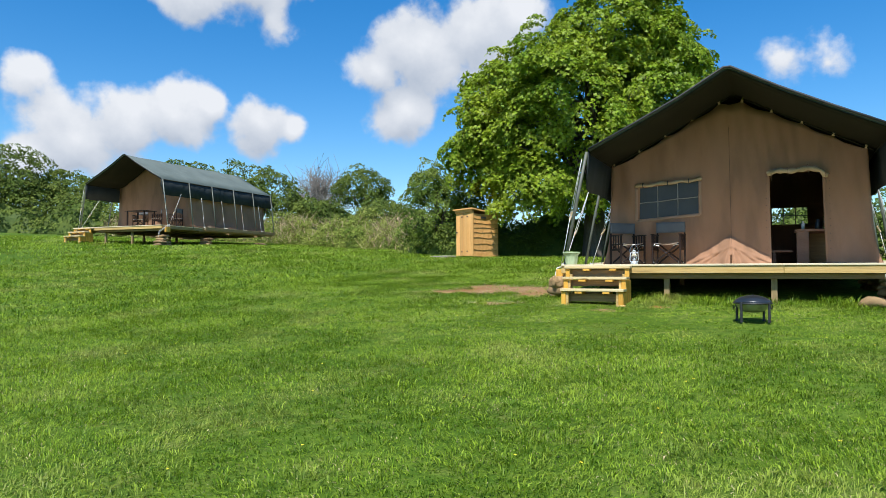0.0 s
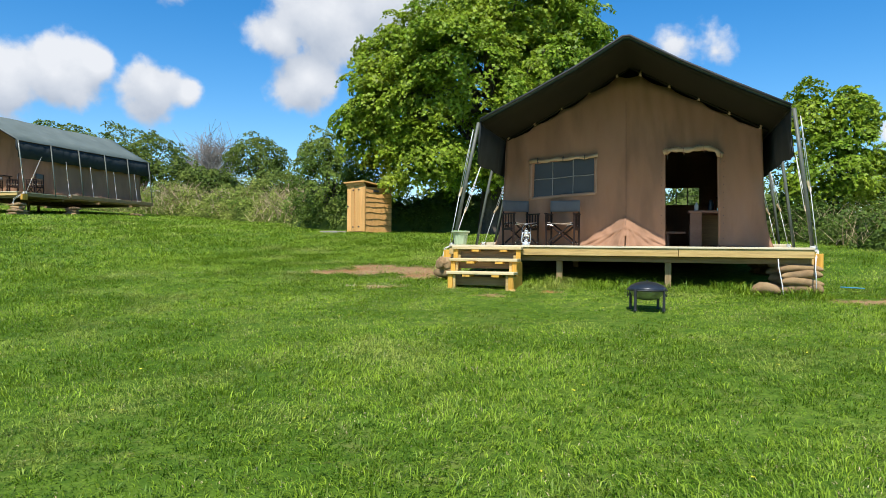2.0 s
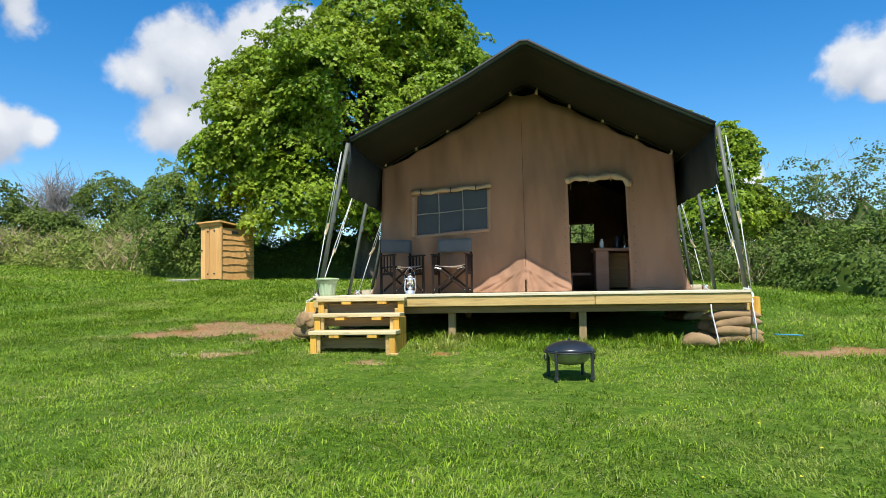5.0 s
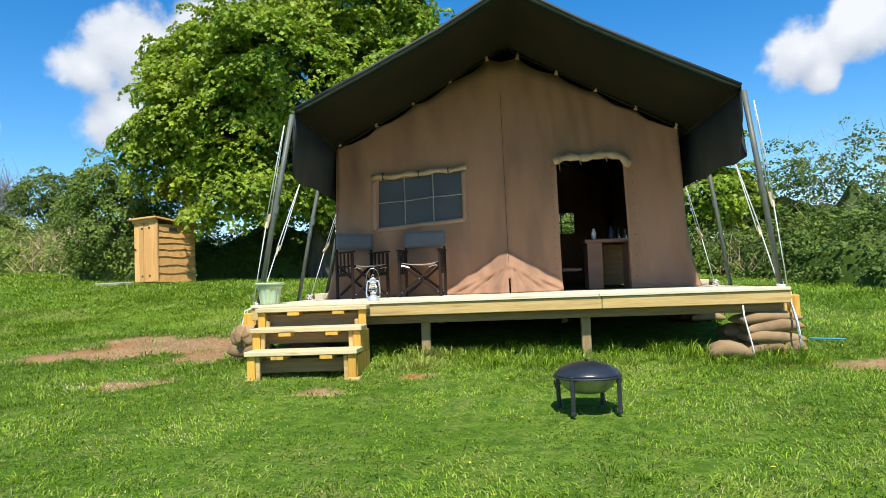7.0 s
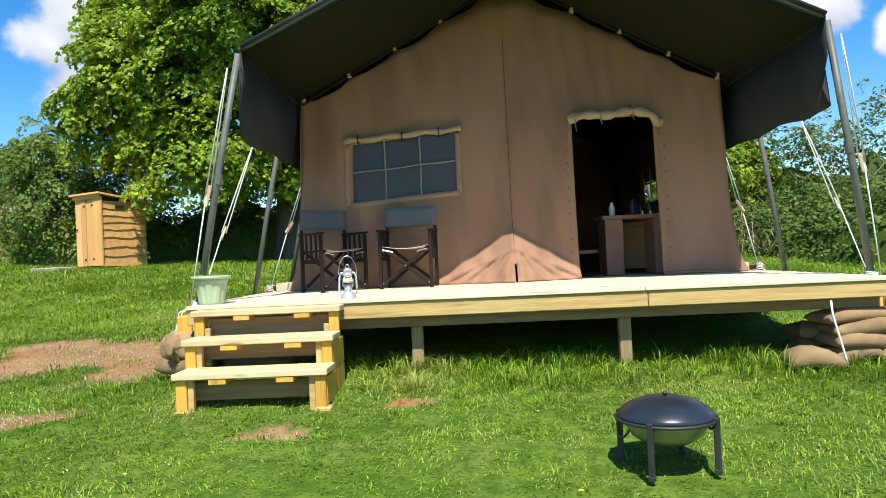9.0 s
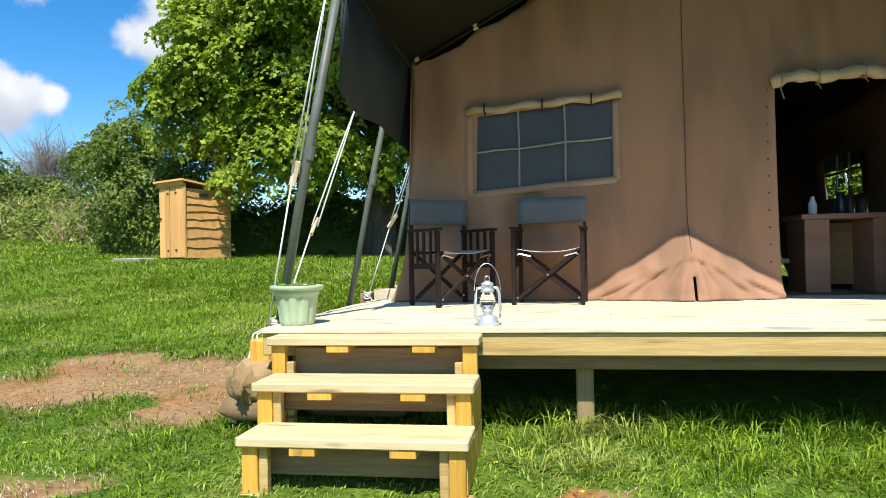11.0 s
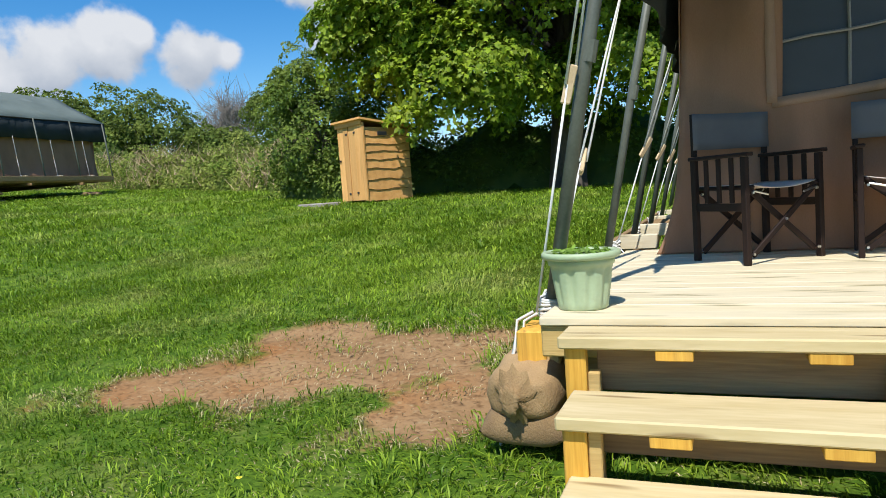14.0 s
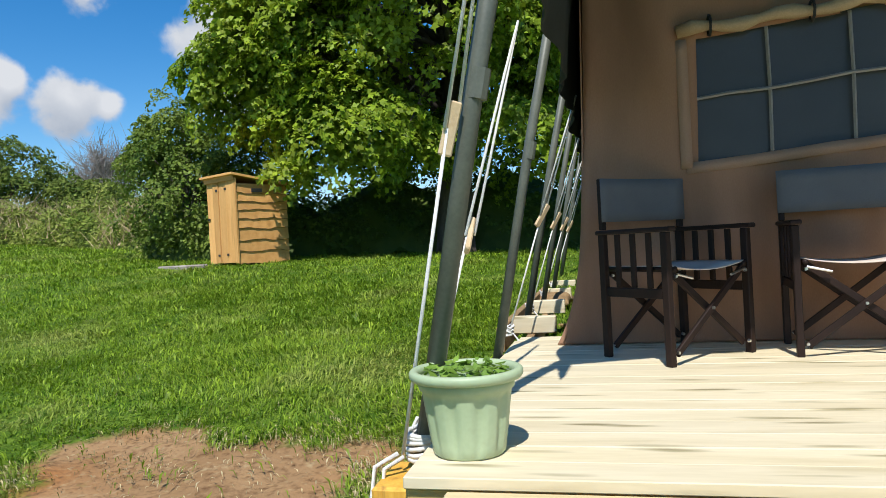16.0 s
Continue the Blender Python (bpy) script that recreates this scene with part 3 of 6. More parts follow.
# ---- canvas lodge tent ----
DZ = 0.76            # deck height above the step foot
WALL_Y, EAVE_Z, RIDGE_Z, TENT_L = 2.03, 2.74, 3.93, 7.6
XL, XR, XM = 0.44, 4.92, 2.67


def canvas(name, xs, rows, fn, skip, material, parent, thick=0.006, label=""):
    """A cloth sheet from a grid of columns and rows, with openings left out."""
    bm = bmesh.new()
    V = [[bm.verts.new(fn(x, r)) for x in xs] for r in rows]
    for j in range(len(rows) - 1):
        for i in range(len(xs) - 1):
            if skip and skip(0.5 * (xs[i] + xs[i + 1]), 0.5 * (rows[j] + rows[j + 1])):
                continue
            bm.faces.new((V[j][i], V[j][i + 1], V[j + 1][i + 1], V[j + 1][i]))
    ob = part(name, bm, material, parent, label, smooth=True)
    so = ob.modifiers.new("thickness", "SOLIDIFY")
    so.thickness, so.offset = thick, 0
    return ob


def cuts(a, b, step, keep=()):
    pts = sorted({round(a, 4), round(b, 4), *[round(k, 4) for k in keep if a < k < b]})
    out = []
    for p, q in zip(pts, pts[1:]):
        n = max(1, int(math.ceil((q - p) / step)))
        out += [p + (q - p) * k / n for k in range(n)]
    return out + [pts[-1]]


DOOR = (3.27, 4.12, DZ, 2.40)
WIN = (0.955, 2.05, 1.69, 2.29)
FLAPX = 2.60


def shear(x, z):
    """The window hangs a little askew in the cloth."""
    u = max(-0.5, min(0.5, (x - 1.5) / 1.1))
    fx = max(0.0, min(1.0, (x - 0.55) / 0.3, (2.45 - x) / 0.3))
    fz = max(0.0, min(1.0, (z - 1.3) / 0.3, (2.72 - z) / 0.3))
    return z + 0.085 * u * fx * fz


def front_y(x, z):
    """Depth of the front cloth: slack, wrinkles and the kicked-out zip at its foot."""
    y = WALL_Y + 0.012 * math.sin(3.1 * x + 0.7 * z) + 0.008 * math.sin(9.0 * x + 2.2 * z)
    y -= 0.045 * noise.noise((x * 2.8, z * 0.8, 3.1)) + 0.028 * noise.noise((x * 7.0 + z, z * 1.2, 8.1))
    y += 0.018 * math.exp(-((x - FLAPX) / 0.05) ** 2)
    # the zip stands out from the wall at its foot, with creases running down and out from it
    u, v = x - FLAPX, z - DZ
    out = max(0.0, 1 - v / 0.56 - abs(u) / 0.92)
    push = 0.27 * out
    if out > 0:
        for b, wd, amp in ((0.10, 0.018, 0.026), (0.22, 0.020, -0.022), (0.34, 0.018, 0.027), (0.46, 0.022, -0.020), (0.58, 0.018, 0.026), (0.70, 0.02, -0.018), (0.80, 0.018, 0.028)):
            b *= 1.0 if u < 0 else 0.93
            top = 0.46 - 0.16 * b
            d = abs(abs(u) * top + v * b - b * top) / math.hypot(top, b)
            push += amp * math.exp(-(d / wd) ** 2) * min(1.0, 5 * out)
        push += 0.034 * noise.noise((x * 5.0, z * 9.0, 4.0)) * min(1.0, 4 * out)
    return y - push


def wall_top(x):
    """Height of the tied upper edge of the front wall, kept under the roof lining."""
    roof = EAVE_Z + 0.539 * (2.24 - abs(x - XM)) - 0.075
    return max(2.735, min(3.74 - 0.485 * max(0.0, abs(x - 2.63) - 0.2), roof))


def build_tent(m, detailed=True, label=""):
    tent = empty("safari_tent", m, label, "tent")
    # flysheet: top skin, front hem and side valances
    L = TENT_L
    prof = [(XL - 0.085, EAVE_Z - 0.68), (XL - 0.035, EAVE_Z - 0.30), (XL, EAVE_Z), (XL + 0.75, EAVE_Z + 0.375), (XL + 1.5, EAVE_Z + 0.765), (XM - 0.05, RIDGE_Z - 0.015), (XM + 0.05, RIDGE_Z - 0.015),
            (XR - 1.5, EAVE_Z + 0.765), (XR - 0.75, EAVE_Z + 0.375), (XR, EAVE_Z), (XR + 0.02, EAVE_Z - 0.30), (XR + 0.05, EAVE_Z - 0.68)]
    ys = cuts(0.20, L, 0.32)

    def skin(k, y, drop=0.0):
        x, z = prof[int(k)]
        edge = int(k) in (0, len(prof) - 1)
        sag = 0.022 * math.sin((y - 0.2) / (L - 0.2) * math.pi * 4.0) ** 2
        mid = 2 <= k <= len(prof) - 3
        y2 = y + (0.10 * (1 - abs(x - XM) / 2.3) if y < 0.25 else 0) + (0.24 if edge and y < 0.25 else 0)
        hang = {0: 1.0, 1: 0.6, len(prof) - 1: 1.0, len(prof) - 2: 0.6}.get(int(k), 0.0)
        wob = hang * (0.022 * math.sin(5.2 * y + k) + 0.012 * math.sin(17 * y + 2 * math.sin(3 * y)))
        return (x + wob, y2, z - (sag if mid else 0) - drop + (0.012 * math.sin(7 * y) if edge else 0))

    canvas("flysheet", list(range(2, len(prof) - 2)), ys, lambda k, y: skin(k, y), None, M_ROOF, tent, 0.012, "grey-green canvas roof")
    # valances get a darker colour than the roof, standing in for their shade
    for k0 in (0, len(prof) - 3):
        canvas("valance", [k0, k0 + 1, k0 + 2], cuts(0.20, L, 0.08), lambda k, y: skin(k, y), None, M_VALANCE_SHADE, tent, 0.008, "hanging side valance with its shade put into the dark colour")
    # inner sheet, coloured near black to carry the shade under the roof
    canvas("shaded_lining", list(range(2, len(prof) - 2)), [v + 0.03 for v in ys[:-1]], lambda k, y: skin(k, y, 0.035), None, M_ROOFSHADE, tent, 0.006, "olive roof lining, darkened in colour for the shade under the roof")
    bm = bmesh.new()
    tube(bm, [Vector(skin(k, 0.2)) + Vector((0, -0.012, 0.012)) for k in range(2, len(prof) - 2)], 0.021, 8)
    part("front_hem", bm, M_BLACKTRIM, tent, "black bound front edge", smooth=True)
    # walls
    keep_x = (DOOR[0], DOOR[1], WIN[0], WIN[1], *(FLAPX + 0.02 * k for k in range(-33, 34)))
    xs = cuts(0.40, 4.84, 0.04 if detailed else 0.4, keep_x)
    zs = cuts(DZ + 0.004, 2.72, 0.05 if detailed else 0.3, (DOOR[3], WIN[2], WIN[3], *(DZ + 0.02 * k for k in range(1, 28))) if detailed else ())
    zs += [2.72 + 0.2 * k for k in range(1, 6)]

    def front(x, z):
        t = (z - DZ) / 2.0
        xx = XM + (x - XM) * (1 - 0.032 * min(t, 1))
        if z > 2.72:
            top = wall_top(x)
            z = 2.72 + (z - 2.72) / 1.0 * (top - 2.72) - (0.042 * abs(math.sin((abs(x - 2.63) - 0.2) * math.pi / 0.495)) if z > 3.7 else 0)
        else:
            z = shear(x, z)
        s = -1 if x < XM else 1
        xx += s * 0.13 * math.exp(-(z - DZ) / 0.28) * max(0.0, abs(x - XM) - 1.6) / 0.57
        return (xx, front_y(x, z) if detailed else WALL_Y, z)

    def hole(x, z):
        if not detailed:
            return False
        return (DOOR[0] < x < DOOR[1] and z < DOOR[3]) or (abs(x - FLAPX - 0.01) < 0.011 and z < DZ + 0.19) or (WIN[0] < x < WIN[1] and WIN[2] < z < WIN[3])

    canvas("front_wall", xs, zs, front, hole, M_CANVAS, tent, 0.008, "brown canvas front wall with sewn seams")
    sz = cuts(DZ + 0.004, 2.72, 0.15)
    for side, x0 in (("left", 0.40), ("right", 4.84)):
        sw = (4.30, 5.25, 1.71, 2.18)

        def side_fn(y, z, x0=x0):
            t = (z - DZ) / 2.0
            return (XM + (x0 - XM) * (1 - 0.032 * t) + 0.012 * math.sin(4 * y + z) + (-1 if x0 < XM else 1) * 0.13 * math.exp(-(z - DZ) / 0.28), y, z)

        ysx = cuts(WALL_Y, L - 0.5, 0.25, sw[:2])
        canvas("side_wall", ysx, sorted(set(sz) | {sw[2], sw[3]}), side_fn,
               (lambda y, z: sw[0] < y < sw[1] and sw[2] < z < sw[3]) if side == "right" and detailed else None, M_CANVAS, tent, 0.008)
        if side == "right" and detailed:
            bm = bmesh.new()
            for yy in (sw[0] + 0.32, sw[0] + 0.64):
                box(bm, 4.80, 4.815, yy - 0.012, yy + 0.012, sw[2], sw[3], 0)
            box(bm, 4.799, 4.816, sw[0], sw[1], 1.97, 1.994, 0)
            part("side_window_bar", bm, M_BAR, tent)
    bw = (3.27, 4.04, 1.80, 2.20)
    canvas("back_wall", cuts(0.42, 4.82, 0.4, bw[:2]), sorted(set(sz) | {bw[2], bw[3]}) + [3.2, 3.8], lambda x, z: (x, L - 0.5, z if z <= 2.72 else 2.72 + (z - 2.72) / 1.08 * (1.02 * (1 - abs(x - XM) / 2.25))),
           (lambda x, z: bw[0] < x < bw[1] and bw[2] < z < bw[3]) if detailed else None, M_CANVAS, tent)
    if detailed:
        bm = bmesh.new()
        for xx in (bw[0] + 0.257, bw[0] + 0.513):
            box(bm, xx - 0.012, xx + 0.012, L - 0.508, L - 0.494, bw[2], bw[3], 0)
        box(bm, bw[0], bw[1], L - 0.509, L - 0.493, 2.0, 2.02, 0)
        part("back_window_bar", bm, M_BAR, tent)
    # frame poles
    for x, xt in ((-0.04, XL - 0.045), (5.24, XR + 0.045)):
        s = 1 if x < 1 else -1
        for k, y in enumerate((0.33, 1.78, 3.2, 4.65, 6.05, 7.45)):
            bm = bmesh.new()
            tube(bm, [(x, y, DZ - 0.08), ((x + xt) / 2, y - (0.03 if k == 0 else 0.0), (DZ + EAVE_Z) / 2), (xt, y - (0.06 if k == 0 else 0.0), EAVE_Z - 0.02)], 0.028 if k == 0 else 0.024, 10)
            pole = part("corner_pole" if k == 0 else "side_pole", bm, M_POLE, tent, smooth=True)
            bm = bmesh.new()
            lo, hi = Vector((x, y, DZ - 0.08)), Vector((xt, y - (0.06 if k == 0 else 0.0), EAVE_Z - 0.02))
            tube(bm, [lo.lerp(hi, 0.50), lo.lerp(hi, 0.54)], 0.0305 if k == 0 else 0.0265, 10)
            part("collar", bm, M_POLE, pole)
    # eave rails share the near-black colour that paints in the under-roof shade
    for sx in (XL, XR):
        part("eave_rail", tube(bmesh.new(), [(sx, 0.28, EAVE_Z - 0.035), (sx, L, EAVE_Z - 0.035)], 0.022, 8), M_ROOFSHADE, tent, smooth=True)
    # guy ropes down each side: eye under the valance, slider, knot on the deck edge
    for x, xt, s in ((-0.038, XL - 0.02, 1), (5.238, XR + 0.02, -1)):
        for k, y in enumerate((0.30, 0.92, 2.45, 3.75, 5.1, 6.4)):
            top = Vector((xt - 0.02 * s, y + 0.1, EAVE_Z - 0.60))
            foot, part_way = Vector((x - 0.02 * s, y, DZ + 0.0)), 0.50
            if k == 0:
                top, foot, part_way = Vector((xt - 0.10 * s, 0.22, EAVE_Z - 0.14)), Vector((x - 0.045 * s, 0.28, DZ - 0.05)), 0.52
            if k == 1:
                top, foot, part_way = Vector((xt - 0.20 * s, 1.16, EAVE_Z - 0.57)), Vector((x - 0.01 * s, 0.38, DZ - 0.03)), 0.58
            c = top.lerp(foot, part_way)
            rope = empty("guy_rope", Matrix.Translation(foot), "white braided guy rope with a wooden slider", "rope", "guy ropes of the tent")
            rope.parent = None
            rope.matrix_basis = m @ Matrix.Translation(foot)
            bm = bmesh.new()
            side = Vector((0, 0.022, 0)) + Vector((0.012 * s, 0, 0))
            tube(bm, [top - foot, (top - foot) * 0.75 + (c - foot) * 0.25 + side * 0.3, c - foot + side], 0.0055, 6)
            tube(bm, [top - foot, (top - foot) * 0.7 + (c - foot) * 0.3 - side * 0.4, c - foot - side * 0.9], 0.0055, 6)
            tube(bm, [c - foot - side * 0.5, (0, 0, 0)], 0.0055, 6)
            part("line", bm, M_ROPE, rope, smooth=True)
            bm = bmesh.new()
            d = (top - foot).normalized()
            box(bm, -0.009, 0.009, -0.019, 0.019, -0.075, 0.075, 0.005, Matrix.Translation(c - foot) @ d.to_track_quat("Z", "Y").to_matrix().to_4x4() @ pose(0, 0, 0, 18 if k != 0 else 4, 0, 40 * s))
            part("slider", bm, M_SLIDER, rope, "pale wooden line slider")
            if k == 0:
                for q in range(6):
                    ring = [(0.045 * s + 0.040 * math.cos(a), 0.05 + 0.040 * math.sin(a), 0.0 + 0.013 * q + 0.006 * math.sin(a + q)) for a in np.linspace(0, 6.28, 14)]
                    part("lashing", tube(bmesh.new(), ring, 0.007, 6, False), M_ROPE, rope, smooth=True)
                tail = [(-0.01 * s, 0.0, 0.02), (-0.07 * s, -0.03, -0.01), (-0.085 * s, -0.05, -0.12), (-0.12 * s, -0.08, -0.27), (-0.15 * s, -0.12, -0.42), (-0.14 * s, -0.14, -0.50)]
                if s < 0:
                    tail = [(v[0] * 0.15 - 0.11 * min(1, max(0, -5 * v[2])), v[1] - 0.28 * min(1, -4 * v[2]) if v[2] < 0 else v[1], v[2]) for v in tail]
                part("loose_end", tube(bmesh.new(), tail, 0.0075, 6), M_ROPE, rope, smooth=True)
                tail = [(v[0] * 0.8 + 0.02 * s, v[1] - 0.02, v[2] * 0.85) for v in tail]
                part("loose_end", tube(bmesh.new(), tail, 0.0065, 6), M_ROPE, rope, smooth=True)
            else:
                bm = bmesh.new()
                rg = random.Random(k)
                for q in range(5):
                    a0 = rg.uniform(0, 6)
                    pts = [(0.032 * math.cos(a0 + a) * rg.uniform(0.8, 1.2), 0.032 * math.sin(a0 + a), 0.01 + 0.012 * q + 0.012 * math.sin(2 * a)) for a in (0, 1, 2, 3, 4, 5, 6.2)]
                    tube(bm, pts, 0.006, 6)
                tube(bm, [(0.03, 0, 0.01), (0.06, -0.03, -0.02), (0.05, -0.08, -0.09)], 0.0055, 6)
                part("knot", bm, M_ROPE, rope, smooth=True)
    if not detailed:
        return tent
    # window: mesh panel, tapes, sewn border, rolled blind
    bm = bmesh.new()
    wx = cuts(WIN[0] - 0.01, WIN[1] + 0.01, 0.1)
    wz = cuts(WIN[2] - 0.01, WIN[3] + 0.01, 0.1)
    V = [[bm.verts.new((x, WALL_Y + 0.016 + 0.006 * math.sin(5 * x + 3 * z), shear(x, z))) for x in wx] for z in wz]
    for j in range(len(wz) - 1):
        for i in range(len(wx) - 1):
            bm.faces.new((V[j][i], V[j][i + 1], V[j + 1][i + 1], V[j + 1][i]))
    win = empty("window", Matrix.Identity(4), "")
    win.parent = tent
    part("mesh_panel", bm, M_MESH, win, "dark insect mesh panel", smooth=True)
    lean = 0.085

    def wz_at(x, z):
        return z + lean * ((x - WIN[0]) / (WIN[1] - WIN[0]) - 0.5)

    for fx in (1 / 3, 2 / 3):
        bm = bmesh.new()
        x = WIN[0] + fx * (WIN[1] - WIN[0])
        tube(bm, [(x, WALL_Y - 0.002, shear(x, WIN[2])), (x + 0.004, WALL_Y - 0.004, shear(x, 2.0)), (x, WALL_Y - 0.002, shear(x, WIN[3]))], 0.0085, 4)
        part("upright_tape", bm, M_BAR, win)
    bm = bmesh.new()
    tube(bm, [(WIN[0] + (WIN[1] - WIN[0]) * k / 6, WALL_Y - 0.007, 1.995 + 0.006 * math.sin(k * 2) + lean * (k / 6 - 0.5)) for k in range(7)], 0.0085, 4)
    part("cross_tape", bm, M_BAR, win)
    for a, b in (((WIN[0] - 0.03, WIN[2] - 0.03), (WIN[1] + 0.03, WIN[2] - 0.03)), ((WIN[0] - 0.03, WIN[2] - 0.03), (WIN[0] - 0.03, WIN[3])), ((WIN[1] + 0.03, WIN[2] - 0.03), (WIN[1] + 0.03, WIN[3]))):
        bm = bmesh.new()
        n = 12
        ring = []
        horizontal = a[1] == b[1]
        for k in range(n + 1):
            x, z = a[0] + (b[0] - a[0]) * k / n, a[1] + (b[1] - a[1]) * k / n
            for w in (-0.027, 0.027):
                px, pz = (x, z + w) if horizontal else (x + w, z)
                ring.append(bm.verts.new((px, front_y(px, pz) - 0.010, shear(px, pz))))
        for k in range(n):
            bm.faces.new((ring[2 * k], ring[2 * k + 2], ring[2 * k + 3], ring[2 * k + 1]))
        bd = part("border", bm, M_CUFF, win, smooth=True)
        so = bd.modifiers.new("thickness", "SOLIDIFY")
        so.thickness, so.offset = 0.006, 0
    bm = bmesh.new()
    roll = [(WIN[0] - 0.05 + (WIN[1] - WIN[0] + 0.12) * k / 16, WALL_Y - 0.035 - 0.008 * math.sin(k), WIN[3] + 0.03 + 0.012 * math.sin(k * 1.3) + lean * 0.9 * (k / 16 - 0.5)) for k in range(17)]
    tube(bm, roll, [0.030 + 0.008 * math.sin(2.1 * k) for k in range(17)], 9)
    blind = part("rolled_blind", bm, M_ROLL, win, "rolled-up canvas window blind", smooth=True)
    for k in (2, 8, 13):
        bm = bmesh.new()
        p = Vector(roll[k])
        tube(bm, [p + Vector((0, 0.045 * math.cos(a), 0.05 * math.sin(a))) for a in np.linspace(0, 6.2, 9)], 0.007, 5, False)
        part("tie", bm, M_BLACKTRIM, blind)
    # door: rolled panel above, side hem with eyelets, hanging ties
    bm = bmesh.new()
    dx = DOOR[1] - DOOR[0]
    roll = []
    for k in range(19):
        f = k / 18
        x = DOOR[0] - 0.05 + (dx + 0.10) * f
        roll.append((x, WALL_Y - 0.05 - 0.01 * math.sin(k * 1.7), DOOR[3] - 0.02 + 0.055 * math.sin(f * math.pi) + 0.02 * math.sin(f * 11) - 0.05 * (f > 0.9)))
    tube(bm, roll, [0.045 + 0.012 * math.sin(1.9 * k) for k in range(19)], 9)
    dr = part("rolled_door", bm, M_ROLL, tent, "rolled-up canvas door panel over the doorway", smooth=True)
    for k in (1, 6, 12, 17):
        bm = bmesh.new()
        p = Vector(roll[k])
        tube(bm, [p + Vector((0.003 * a, 0.06 * math.cos(a), 0.062 * math.sin(a))) for a in np.linspace(0, 6.2, 9)] + [p + Vector((0.02, -0.05, -0.1 - 0.05 * (k in (1, 17))))], 0.006, 5, False)
        part("tie", bm, M_CUFF, dr)
    for x in (DOOR[0] - 0.012, DOOR[1] + 0.012):
        for k in range(12):
            z = DZ + 0.15 + k * 0.13
            bm = bmesh.new()
            r = bmesh.ops.create_cone(bm, cap_ends=True, segments=8, radius1=0.007, radius2=0.006, depth=0.008)
            bmesh.ops.transform(bm, matrix=Matrix.Translation((x + (-0.06 if x < 3.5 else 0.06), front_y(x, z) - 0.008, z)) @ pose(0, 0, 0, 90), verts=r["verts"])
            part("eyelet", bm, M_BLACKTRIM, tent)
    # centre zip seam
    bm = bmesh.new()
    tube(bm, [(FLAPX + 0.012 - 0.01 * (z - 1), front_y(FLAPX, z) - 0.010 + 0.02 * max(0, 1 - (z - DZ) / 0.5), z) for z in cuts(DZ + 0.2, 3.3, 0.08)], 0.0032, 6)
    part("zip_seam", bm, M_ZIP, tent, "dark vertical zip seam")
    # toggles that tie wall to roof
    for s in (-1, 1):
        for k in range(5):
            x = 2.63 + s * (0.2 + 0.48 * k)
            z = wall_top(x) + 0.02
            bm = bmesh.new()
            tube(bm, [(x - 0.01 * s, WALL_Y - 0.05, z - 0.05), (x, WALL_Y - 0.06, z), (x + 0.008 * s, WALL_Y - 0.05, z + 0.05)], [0.026, 0.022, 0.012], 7)
            part("toggle", bm, M_ROLL, tent, smooth=True)
    # rafters at the wall top, in the same painted under-roof shade colour
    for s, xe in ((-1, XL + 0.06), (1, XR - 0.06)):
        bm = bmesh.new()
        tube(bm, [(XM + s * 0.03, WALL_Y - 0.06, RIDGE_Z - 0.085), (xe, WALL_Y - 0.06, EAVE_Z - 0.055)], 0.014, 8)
        part("rafter_pole", bm, M_ROOFSHADE, tent, smooth=True)
    # skirting cloth along the foot right of the door
    bm = bmesh.new()
    tube(bm, [(x, front_y(x, DZ) - 0.02, DZ + 0.018 + 0.006 * math.sin(9 * x)) for x in cuts(DOOR[1], 4.84, 0.1)], 0.02, 7)
    part("foot_hem", bm, M_CANVAS, tent, smooth=True)
    return tent


tent = build_tent(Matrix.Identity(4), True, "brown canvas safari tent with a dark green flysheet")


